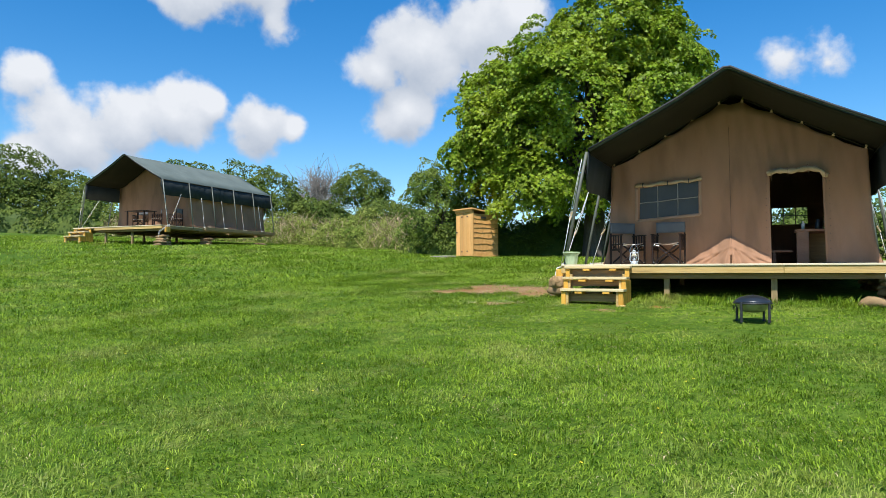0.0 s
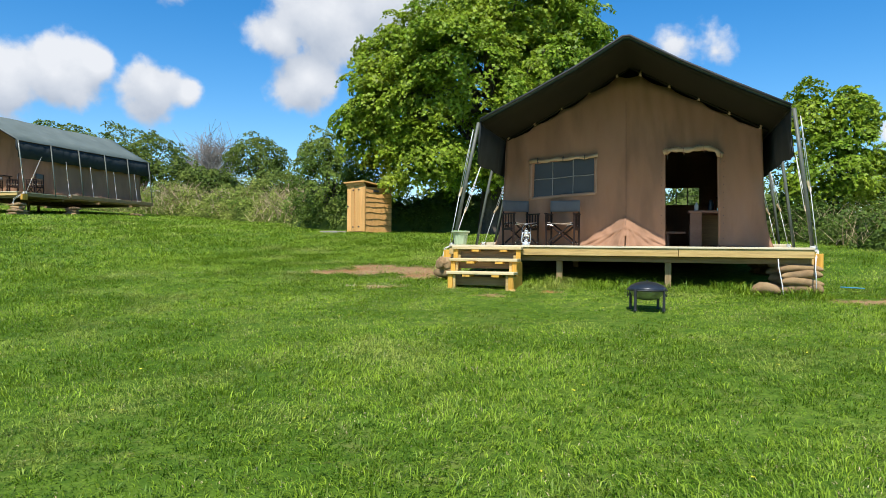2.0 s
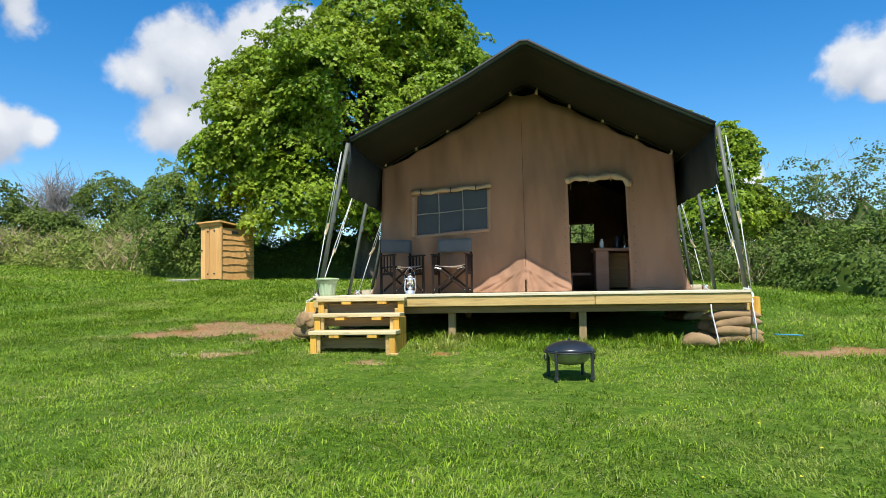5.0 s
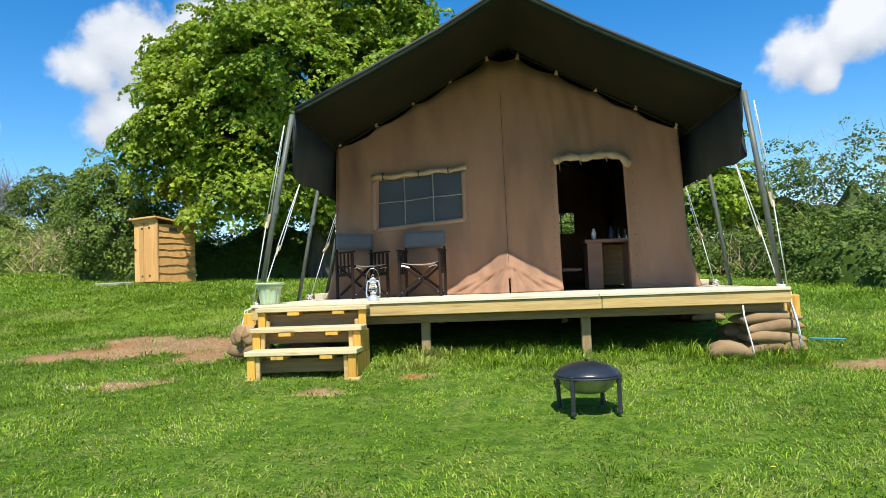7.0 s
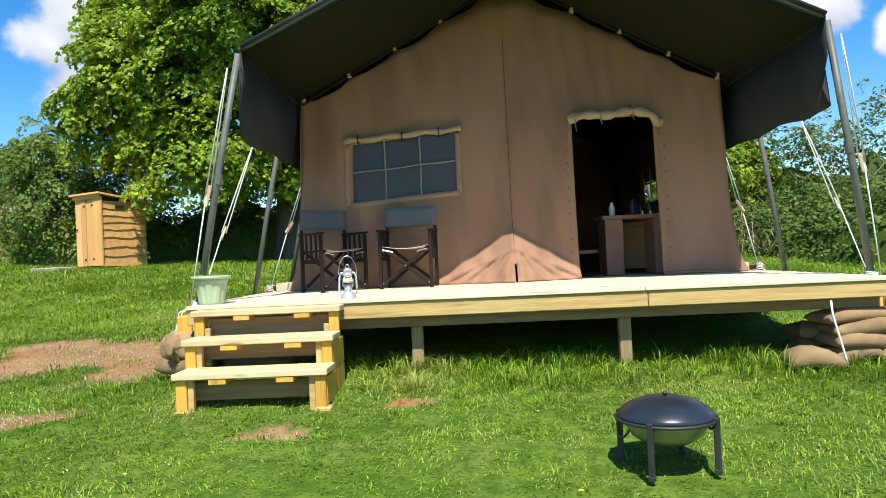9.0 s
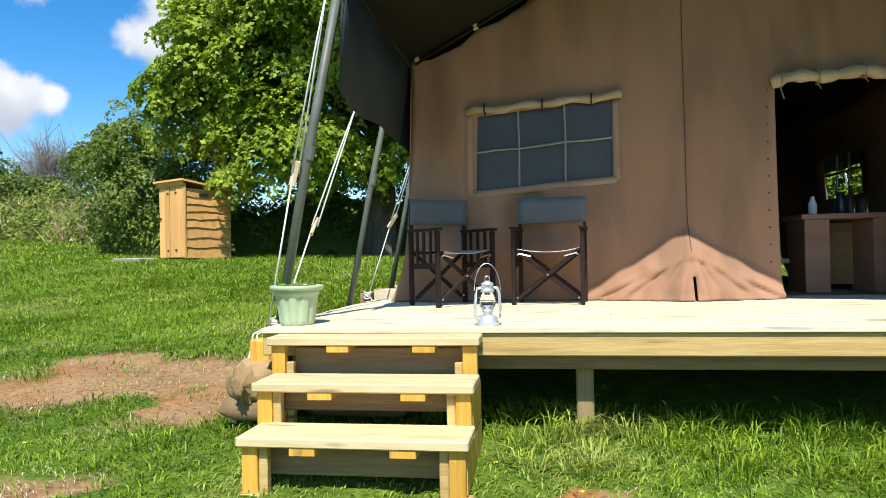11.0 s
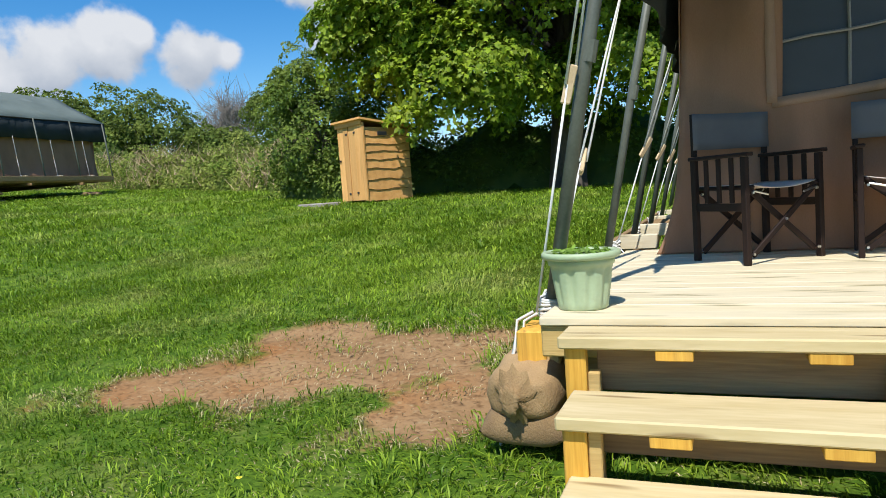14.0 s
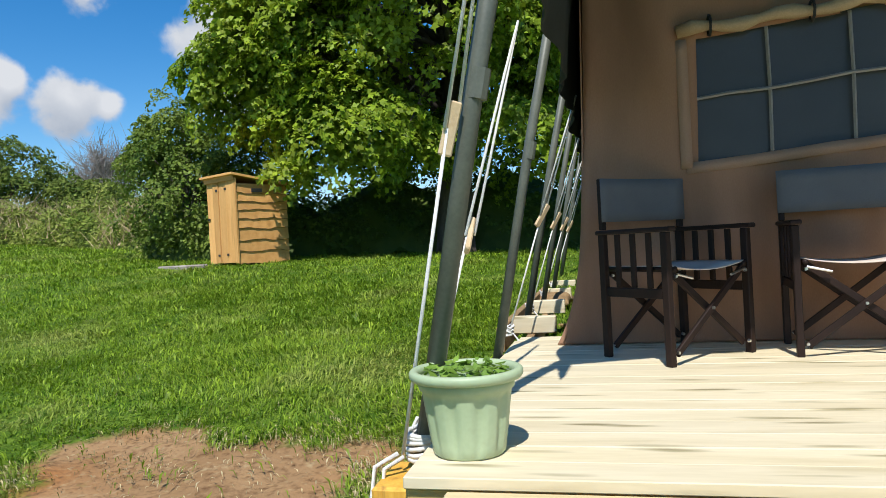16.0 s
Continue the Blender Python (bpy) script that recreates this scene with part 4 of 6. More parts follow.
# ---- deck ----
def build_deck(m, detailed=True, label=""):
    deck = empty("timber_deck", m, label, "deck")
    bw = 0.1325
    for k in range(18):
        y0 = 0.0 + k * bw
        cut = 1.9 + 1.7 * ((k * 7) % 5) / 5 if k else 3.42
        for a, b in ((0.0, cut - 0.0015), (cut + 0.0015, 5.2)):
            if k >= 17:
                a = max(a, 0.02)
            bm = one_box(a, b, y0 + 0.0008, y0 + bw - 0.0018, DZ - 0.030, DZ - 0.0015 * (k % 3 == 1), 0.003)
            part("deck_board", bm, M_DECK, deck)
    for x0, x1, y0, y1, z0, z1, mt, nm in (
        (0.0, 3.44, 0.018, 0.062, DZ - 0.150, DZ - 0.031, M_BEAM, "fascia"), (3.445, 5.2, 0.018, 0.062, DZ - 0.150, DZ - 0.031, M_BEAM, "fascia"),
        (0.12, 5.16, 0.14, 0.19, DZ - 0.235, DZ - 0.152, M_OLDBEAM, "bearer"), (0.12, 5.16, 2.2, 2.27, DZ - 0.235, DZ - 0.152, M_OLDBEAM, "bearer"),
        (0.12, 5.16, 4.2, 4.27, DZ - 0.235, DZ - 0.152, M_OLDBEAM, "bearer"), (0.12, 5.16, 6.2, 6.27, DZ - 0.235, DZ - 0.152, M_OLDBEAM, "bearer")):
        part(nm, one_box(x0, x1, y0, y1, z0, z1), mt, deck)
    for k in range(9):
        x = 0.02 + k * 0.64
        part("joist", one_box(x, x + 0.047, 0.064, 7.4, DZ - 0.150, DZ - 0.031), M_OLDBEAM, deck)
    part("tent_floor", one_box(0.38, 4.86, 2.388, 7.3, DZ - 0.028, DZ - 0.002), M_OLDBEAM, deck)
    # tie-down framework that sticks out along both sides
    for s, xo, xi in ((1, -0.13, 0.36), (-1, 5.33, 4.88)):
        for y in (2.75, 3.9, 5.2, 6.5):
            a, b = sorted((xo, xi))
            part("outrigger", one_box(*((a + 0.055, b - 0.16) if s > 0 else (a + 0.16, b - 0.055)), y, y + 0.09, DZ - 0.03, DZ + 0.075), M_DECK, deck)
        a, b = sorted((xo, xo + 0.045 * s))
        part("side_rail", one_box(a, b, 2.46, 7.4, DZ - 0.10, DZ + 0.05), M_OLDBEAM, deck)
        a, b = sorted((xo - 0.005 * s, xo + 0.11 * s))
        part("corner_post", one_box(a, b, 0.15, 0.38, DZ - 0.30, DZ - 0.082, 0.008), M_LEG, deck, "orange-stained timber corner post")
        a, b = sorted((xo + 0.11 * s, xo + 0.16 * s))
        part("packer", one_box(a, b, 0.165, 0.36, DZ - 0.24, DZ - 0.155), M_BEAM, deck)
    for x, y in ((1.715, 0.20), (3.305, 0.20), (1.715, 2.29), (3.305, 2.29), (1.715, 4.3), (3.3, 4.3)):
        z0 = float(gz(x, y)) - 0.1 if detailed else -0.1
        part("post", one_box(x - 0.045, x + 0.045, y - 0.005, y + 0.085, z0, DZ - 0.151, 0.008), M_POST, deck, "weathered grey support post")
    return deck


def build_steps(m, detailed=True):
    st = empty("garden_steps", m, "pale timber steps with three treads against the deck", "steps")
    gx = 0.1
    for y0, y1, zt, xl in ((-0.185, -0.004, 0.731, 0.105), (-0.475, -0.190, 0.553, 0.150), (-0.715, -0.430, 0.363, 0.180)):
        part("tread", one_box(xl, 1.195, y0, y1, zt - 0.043, zt, 0.006), M_TREAD, st)
        for x in (0.42, 0.86):
            part("cleat", one_box(x, x + 0.115, y0 + 0.006, y1 - 0.03, zt - 0.078, zt - 0.044, 0.003), M_LEG, st)
        yl = y0 + 0.03
        for x, inner in ((xl + 0.015, 1), (1.108, -1)):
            part("leg", one_box(x, x + 0.072, yl, yl + 0.047, gx - 0.1, zt - 0.044, 0.004), M_LEG, st)
            xi = x + 0.074 if inner > 0 else x - 0.042
            part("inner_leg", one_box(xi, xi + 0.04, yl + 0.012, yl + 0.055, gx - 0.1, zt - (0.13 if zt > 0.7 else 0.046), 0.004), M_BEAM, st)
    for y, z0, z1 in ((-0.07, 0.52, 0.665), (-0.335, 0.40, 0.50), (-0.56, 0.16, 0.285)):
        part("back_board", one_box(0.215, 1.10, y, y + 0.03, z0, z1, 0.004), M_OLDBEAM, st)
    for x in (1.160,):
        part("string", one_box(x, x + 0.024, -0.655, -0.02, 0.12, 0.30, 0.004), M_LEG, st)
        part("string", one_box(x + 0.001, x + 0.023, -0.40, -0.02, 0.302, 0.50, 0.004), M_LEG, st)
    for x, y in ((0.175, -0.70), (1.10, -0.71)):
        part("footing_slab", one_box(x, x + 0.11, y, y + 0.10, 0.055, 0.115, 0.01), M_BEAM, st)
    return st


deck = build_deck(Matrix.Identity(4), True, "raised pale timber deck under the tent")
steps = build_steps(Matrix.Identity(4))


# ---- sandbags ----
def sandbag_mesh(seed, lx=0.54, ly=0.34, lz=0.135, neck=False):
    """A filled sack: a soft pillow with pulled-out corners, slack folds and, if tied, a gathered neck."""
    rg = random.Random(seed)
    bm = bmesh.new()
    nu, nv = 20, 12
    top, low = {}, {}
    for i in range(nu + 1):
        for j in range(nv + 1):
            u, v = 2 * i / nu - 1, 2 * j / nv - 1
            u, v = math.sin(u * math.pi / 2) * 0.6 + u * 0.4, math.sin(v * math.pi / 2) * 0.6 + v * 0.4
            fat = ((1 - u ** 4) * (1 - v ** 4)) ** 0.45
            lump = 0.22 * noise.noise((u * 1.6 + seed * 3.1, v * 1.6, 1.0)) + 0.10 * noise.noise((u * 4 + seed, v * 4, 5.0))
            fold = 0.05 * math.sin(13 * v + 2 * seed + 3 * u) * abs(u) ** 2.5
            x = u * lx / 2 * (1 - 0.07 * (1 - v * v)) * (1 - (0.25 * v * v * max(0, u) ** 3 if neck else 0))
            y = v * ly / 2 * (1 - 0.10 * (1 - u * u) + 0.05 * noise.noise((u * 2, seed, 2.0))) * (1 - (0.55 * max(0, u) ** 4 if neck else 0))
            sag = -0.10 * lz * u * u + 0.10 * lz * math.sin(2.2 * u + seed)
            top[i, j] = bm.verts.new((x, y, lz / 2 * fat * (1 + lump + fold) + sag))
            edge = i in (0, nu) or j in (0, nv)
            low[i, j] = top[i, j] if edge else bm.verts.new((x, y, -lz / 2 * fat * (0.92 - 0.5 * lump) + sag))
    for i in range(nu):
        for j in range(nv):
            a, b, c, d = (i, j), (i + 1, j), (i + 1, j + 1), (i, j + 1)
            bm.faces.new((top[a], top[b], top[c], top[d]))
            if len({low[a], low[b], low[c], low[d]}) == 4:
                bm.faces.new((low[a], low[d], low[c], low[b]))
    if neck:
        rings = []
        for k, (px, r) in enumerate(((0.40, 0.075), (0.46, 0.042), (0.495, 0.022), (0.515, 0.020), (0.535, 0.034), (0.555, 0.040), (0.560, 0.022))):
            rings.append([bm.verts.new((px * lx, r * (1 + 0.16 * math.sin(9 * a + k) + 0.12 * math.sin(3 * a)) * math.cos(a), r * (1 + 0.16 * math.sin(9 * a + k)) * math.sin(a))) for a in np.linspace(0, 2 * math.pi, 29)[:-1]])
        for p, q in zip(rings, rings[1:]):
            for k in range(28):
                bm.faces.new((p[k], p[(k + 1) % 28], q[(k + 1) % 28], q[k]))
        bm.faces.new(rings[-1])
    return bm


BAGS = []


def sandbag(x, y, z, rz, k, sx=1.0, sz=1.0, tilt=0.0):
    if len(BAGS) < 5:
        for s in range(5):
            b = part("sandbag", sandbag_mesh(s, neck=s == 4), M_BAG, smooth=True)
            tagged(b, "stacked tan hessian sandbag packed under the deck", "sandbag", "sandbags under the deck")
            BAGS.append([b, False])
    b, used = BAGS[k % 5]
    mm = pose(x, y, z, 0, tilt, rz)
    if not used:
        b.matrix_basis = mm @ Matrix.Diagonal((sx, 1, sz, 1))
        BAGS[k % 5][1] = True
        return b
    c = copy_thing(b, mm)
    c.scale = (sx, 1, sz)
    return c


def bag_stack(x, y, rows, rz=0, seed=0, z0=None, base=None):
    rg = random.Random(seed)
    z = (float(gz(x, y)) if z0 is None else z0) + 0.055
    k = seed
    for r, n in enumerate(rows):
        for i in range(n):
            a = radians(rz)
            off = (i - (n - 1) / 2) * 0.28 + rg.uniform(-0.02, 0.02)
            sandbag(x - off * math.sin(a) + rg.uniform(-0.02, 0.02), y + off * math.cos(a), z, rz + rg.uniform(-9, 9), k, rg.uniform(0.85, 1.05))
            k += 1
        z += 0.118


for x, y, k, rz, sx in ((4.95, 0.20, 0, 4, 0.66), (5.24, 0.16, 1, -12, 0.40), (4.60, 0.02, 2, -9, 0.72)):
    sandbag(x, y, float(gz(x, y)) + 0.075, rz, k, sx, 1.12)
for x, y, z, k, rz, sx, sz in ((5.05, 0.18, 0.285, 3, 3, 1.02, 1.0), (5.06, 0.19, 0.385, 0, -4, 0.98, 1.0), (5.02, 0.22, 0.468, 1, 5, 1.12, 0.85), (4.86, 0.55, 0.20, 2, 80, 0.9, 1.1), (4.86, 0.56, 0.32, 3, 84, 0.9, 1.1)):
    sandbag(x, y, z, rz, k, sx, sz)
bag_stack(5.0, 2.5, (2, 2, 1), 20, 2)
sandbag(-0.09, 0.27, float(gz(-0.1, 0.27)) + 0.10, -93, 0, 0.95, 1.45)
sandbag(-0.09, 0.19, float(gz(-0.1, 0.2)) + 0.275, -98, 4, 0.78, 1.5, 6.0)
bag_stack(0.05, 2.4, (1, 1), 80, 5)
bag_stack(0.05, 5.2, (1,), 80, 7)
bag_stack(0.42, 0.42, (1,), 15, 8)
strap = tube(bmesh.new(), [(4.745, -0.005, 0.60), (4.75, -0.01, 0.50), (4.77, -0.03, 0.38), (4.79, -0.06, 0.24), (4.80, -0.10, 0.12)], 0.008, 6)
tagged(part("hanging_rope", strap, M_ROPE, smooth=True), "white rope hanging from the deck edge over sandbags", "rope")


# ---- wooden hut ----
def build_hut():
    a, b, c = Vector((-6.52, 10.05)), Vector((-5.73, 9.63)), Vector((-5.27, 10.60))
    w, d = (b - a).length, (c - b).length
    z0 = 1.14
    hut = empty("wooden_hut", Matrix.Translation((b.x, b.y, z0)) @ pose(0, 0, 0, 0, 0, math.degrees(math.atan2((b - a).y, (b - a).x))),
                "small larch-clad store hut with waney-edge boards", "hut")
    hf, hb = 1.62, 1.47       # front and back heights
    ang = (c - b).angle_signed(b - a)
    part("carcass", one_box(-w + 0.02, -0.02, 0.02, d - 0.02, 0.06, hb - 0.02, 0), M_OLDBEAM, hut)
    xs = [0, 0.24, 0.44, 0.70, 1.0]
    door = part("door_leaf", one_box(-w * 0.86, -w * 0.16, -0.004, 0.012, 0.10, hf - 0.12, 0.003), M_LARCHV, hut)
    rg = random.Random(5)
    for k in range(4):
        bm = bmesh.new()
        x0, x1 = -w + w * xs[k] + 0.006, -w + w * xs[k + 1] - 0.006
        n = 9
        L, R = [], []
        for q in range(n + 1):
            z = 0.07 + (hf - 0.14) * q / n
            L.append((x0 + rg.uniform(-0.006, 0.008), z))
            R.append((x1 + rg.uniform(-0.008, 0.006), z))
        y = -0.03 - 0.012 * (k % 2)
        F = [bm.verts.new((x, y, z)) for x, z in L] + [bm.verts.new((x, y, z)) for x, z in R[::-1]]
        B = [bm.verts.new((v.co.x, -0.005, v.co.z)) for v in F]
        bm.faces.new(F)
        for q in range(len(F)):
            bm.faces.new((F[q], F[(q + 1) % len(F)], B[(q + 1) % len(F)], B[q]))
        part("upright_plank", bm, M_LARCHV, hut)
    for x, z in ((-w * 0.30, hf - 0.22), (-w * 0.62, hf - 0.23), (-w * 0.30, 0.22), (-w * 0.62, 0.21), (-w * 0.93, 0.88)):
        part("hinge", one_box(x - 0.03, x + 0.03, -0.052, -0.036, z - 0.02, z + 0.02, 0.003), M_IRON, hut, "dark iron hinge plate")
    # side clad in overlapping waney boards
    z = 0.05
    for k, h in enumerate((0.24, 0.21, 0.22, 0.19, 0.17, 0.15, 0.17, 0.16)):
        bm = bmesh.new()
        n = 14
        top, low = [], []
        for q in range(n + 1):
            y = 0.0 + d * q / n
            low.append((y, z - 0.014 + 0.013 * math.sin(q * 0.62 + k * 2.1) + 0.007 * math.sin(q * 1.7 + k) + rg.uniform(-0.004, 0.004)))
            top.append((y, min(z + h, hf - (hf - hb) * q / n - 0.03)))
        rows = []
        for (yl, zl), (yt, zt) in zip(low, top):
            rows.append((bm.verts.new((0.031, yl, zl)), bm.verts.new((0.012, yt, zt)), bm.verts.new((0.0, yt, zt)), bm.verts.new((0.006, yl, zl))))
        for p, q in zip(rows, rows[1:]):
            for i in range(4):
                bm.faces.new((p[i], q[i], q[(i + 1) % 4], p[(i + 1) % 4]))
        bm.faces.new(rows[0])
        bm.faces.new(rows[-1][::-1])
        board = part("waney_board", bm, M_LARCH, hut)
        bm = bmesh.new()
        tube(bm, [(0.028, y, zz + 0.002) for y, zz in low], [0.0055 + 0.002 * math.sin(q * 2.2 + k) for q in range(n + 1)], 5)
        part("bark_edge", bm, M_BARKEDGE, board)
        z += h - 0.012
    part("vent_slot", one_box(0.030, 0.046, 0.30, 0.52, hf - 0.30, hf - 0.23, 0.003), M_IRON, hut)
    part("corner_trim", one_box(-0.035, 0.045, -0.05, -0.008, 0.05, hf - 0.05, 0.005), M_LARCHV, hut)
    part("fascia", one_box(-w - 0.02, 0.03, -0.075, -0.05, hf - 0.09, hf + 0.0, 0.004), M_LARCH, hut)
    bm = bmesh.new()
    v = [bm.verts.new(p) for p in ((-w - 0.07, -0.13, hf + 0.004), (0.09, -0.13, hf + 0.004), (0.09, d + 0.08, hb - 0.01), (-w - 0.07, d + 0.08, hb - 0.01))]
    u = [bm.verts.new(p.co + Vector((0, 0, 0.04))) for p in v]
    bm.faces.new(v[::-1])
    bm.faces.new(u)
    for q in range(4):
        bm.faces.new((v[q], v[(q + 1) % 4], u[(q + 1) % 4], u[q]))
    part("roof", bm, M_LARCH, hut, "slanting board roof")
    for x in (-w + 0.05, -0.13):
        for y in (0.03, d - 0.12):
            part("foot", one_box(x, x + 0.08, y, y + 0.08, -0.12, 0.062, 0), M_OLDBEAM, hut)
    return hut


build_hut()
slab = part("doorstep_slab", one_box(-0.5, 0.4, -0.25, 0.2, -0.1, 0.05, 0.02), M_STONE, at=pose(-6.75, 9.55, float(gz(-6.75, 9.55)), 0, 0, -25))
tagged(slab, "grey-blue stone slab in front of the hut", "paving slab")


# ---- folding chairs ----
def build_chair(m):
    ch = empty("folding_chair", m, "dark wooden folding director's chair with grey canvas back", "chair", "folding chairs on the deck")
    W, D = 0.27, 0.20
    for s in (-1, 1):
        sx = s * W
        for y, h, nm in ((-D, 0.60, "front_leg"), (D, 0.62, "back_leg")):
            part(nm, one_box(sx - 0.016, sx + 0.016, y - 0.020, y + 0.020, 0.0, h, 0.004), M_DARKWOOD, ch)
        part("armrest", one_box(sx - 0.026, sx + 0.026, -D - 0.045, D + 0.03, 0.602, 0.624, 0.006), M_DARKWOOD, ch)
        part("side_rail", one_box(sx - 0.010, sx + 0.010, -D + 0.021, D - 0.021, 0.30, 0.345, 0.003), M_DARKWOOD, ch)
        for y in (-0.10, 0.0, 0.10):
            part("side_slat", one_box(sx - 0.008, sx + 0.008, y - 0.015, y + 0.015, 0.346, 0.601, 0.003), M_DARKWOOD, ch)
        back = one_box(sx - 0.014, sx + 0.014, D - 0.018, D + 0.012, 0.626, 0.88, 0.004)
        part("back_post", back, M_DARKWOOD, ch)
        # seat bar
        bm = bmesh.new()
        tube(bm, [(sx - s * 0.035, -D - 0.02, 0.432), (sx - s * 0.035, D + 0.02, 0.432)], 0.013, 8)
        part("seat_bar", bm, M_DARKWOOD, ch, smooth=True)
    for y in (-D + 0.005, D - 0.005):
        for s, dy in ((-1, -0.012), (1, 0.012)):
            bm = bmesh.new()
            a, b = Vector((s * (W - 0.03), y + dy, 0.05)), Vector((-s * (W - 0.035), y + dy, 0.425))
            d = b - a
            box(bm, -0.016, 0.016, -0.009, 0.009, 0, d.length, 0.003, Matrix.Translation(a) @ Matrix.Rotation(math.atan2(d.x, d.z), 4, "Y"))
            part("cross_leg", bm, M_DARKWOOD, ch)
    for y in (-D - 0.018, D - 0.018):
        for px, pz in ((0, 0.24), (-W + 0.03, 0.06), (W - 0.03, 0.06), (-W + 0.036, 0.40), (W - 0.036, 0.40)):
            bm = bmesh.new()
            r = bmesh.ops.create_cone(bm, cap_ends=True, segments=8, radius1=0.009, radius2=0.007, depth=0.012)
            bmesh.ops.transform(bm, matrix=Matrix.Translation((px, y, pz)) @ pose(0, 0, 0, 90), verts=r["verts"])
            part("bolt", bm, M_STEEL, ch)
    for s in (-1, 1):
        bm = bmesh.new()
        tube(bm, [(s * (W - 0.04), -D - 0.02, 0.41), (s * (W - 0.14), -D - 0.02, 0.385)], 0.006, 6)
        part("brace", bm, M_STEEL, ch)

    def cloth(name, fn, nu, nv, material, label):
        bm = bmesh.new()
        V = [[bm.verts.new(fn(i / nu, j / nv)) for i in range(nu + 1)] for j in range(nv + 1)]
        for j in range(nv):
            for i in range(nu):
                bm.faces.new((V[j][i], V[j][i + 1], V[j + 1][i + 1], V[j + 1][i]))
        o = part(name, bm, material, ch, label, smooth=True)
        so = o.modifiers.new("thickness", "SOLIDIFY")
        so.thickness, so.offset = 0.005, 0

    cloth("seat", lambda u, v: ((2 * u - 1) * (W - 0.03), (2 * v - 1) * (D + 0.01), 0.446 - 0.028 * (1 - (2 * u - 1) ** 2)), 10, 4, M_SEAT, "pale canvas sling seat")
    cloth("backrest", lambda u, v: ((2 * u - 1) * (W + 0.018), D - 0.022 + 0.02 * (1 - (2 * u - 1) ** 2), 0.665 + 0.215 * v), 10, 4, M_CHAIRCLOTH, "faded grey canvas back band")
    return ch


chair = build_chair(pose(0.81, 1.69, DZ, 0, 0, 42))
chair.scale = (0.92, 0.92, 0.92)
copy_thing(chair, pose(1.55, 1.73, DZ, 0, 0, -6))


# ---- lantern ----
def build_lantern(m):
    la = empty("hurricane_lantern", m, "silver hurricane lantern with a glass globe on the deck", "lantern")
    part("fuel_tank", lathe(bmesh.new(), [(0.070, 0.0), (0.074, 0.006), (0.074, 0.022), (0.066, 0.030), (0.062, 0.048), (0.040, 0.060), (0.030, 0.064)], 24), M_TIN, la, smooth=True)
    part("burner", lathe(bmesh.new(), [(0.026, 0.065), (0.030, 0.072), (0.038, 0.080), (0.036, 0.086), (0.018, 0.10), (0.007, 0.112)], 20), M_TIN, la, smooth=True)
    g = part("globe", lathe(bmesh.new(), [(0.034, 0.088), (0.050, 0.112), (0.054, 0.135), (0.047, 0.165), (0.034, 0.188)], 24), M_GLASS, la, "clear glass globe", smooth=True)
    g.visible_shadow = False
    part("hood", lathe(bmesh.new(), [(0.036, 0.189), (0.046, 0.194), (0.044, 0.202), (0.034, 0.206), (0.036, 0.228), (0.042, 0.232), (0.040, 0.240), (0.022, 0.250), (0.008, 0.256)], 24), M_TIN, la, smooth=True)
    for s in (-1, 1):
        bm = bmesh.new()
        tube(bm, [(s * 0.050, 0, 0.034), (s * 0.080, 0, 0.050), (s * 0.084, 0, 0.09), (s * 0.078, 0, 0.18), (s * 0.066, 0, 0.212), (s * 0.036, 0, 0.216)], 0.010, 9)
        part("side_tube", bm, M_TIN, la, smooth=True)
    bm = bmesh.new()
    tube(bm, [(0.016 * math.cos(a), 0, 0.266 + 0.016 * math.sin(a)) for a in np.linspace(0, 6.28, 12)], 0.0035, 6, False)
    part("top_ring", bm, M_STEEL, la)
    bm = bmesh.new()
    tube(bm, [(0.086 * math.cos(a), 0.012 * math.sin(a), 0.20 + (0.155 * math.sin(a))) for a in np.linspace(0, math.pi, 15)], 0.0028, 6)
    part("bail_handle", bm, M_STEEL, la)
    bm = bmesh.new()
    for q in range(3):
        z = 0.115 + 0.022 * q
        tube(bm, [(0.058 * math.cos(a), 0.058 * math.sin(a), z) for a in np.linspace(0, 6.28, 16)], 0.0016, 5, False)
    part("globe_guard", bm, M_STEEL, la)
    return la


lan = build_lantern(pose(1.215, 0.10, DZ, 0, 0, 12))
lan.scale = (0.80, 0.80, 0.92)


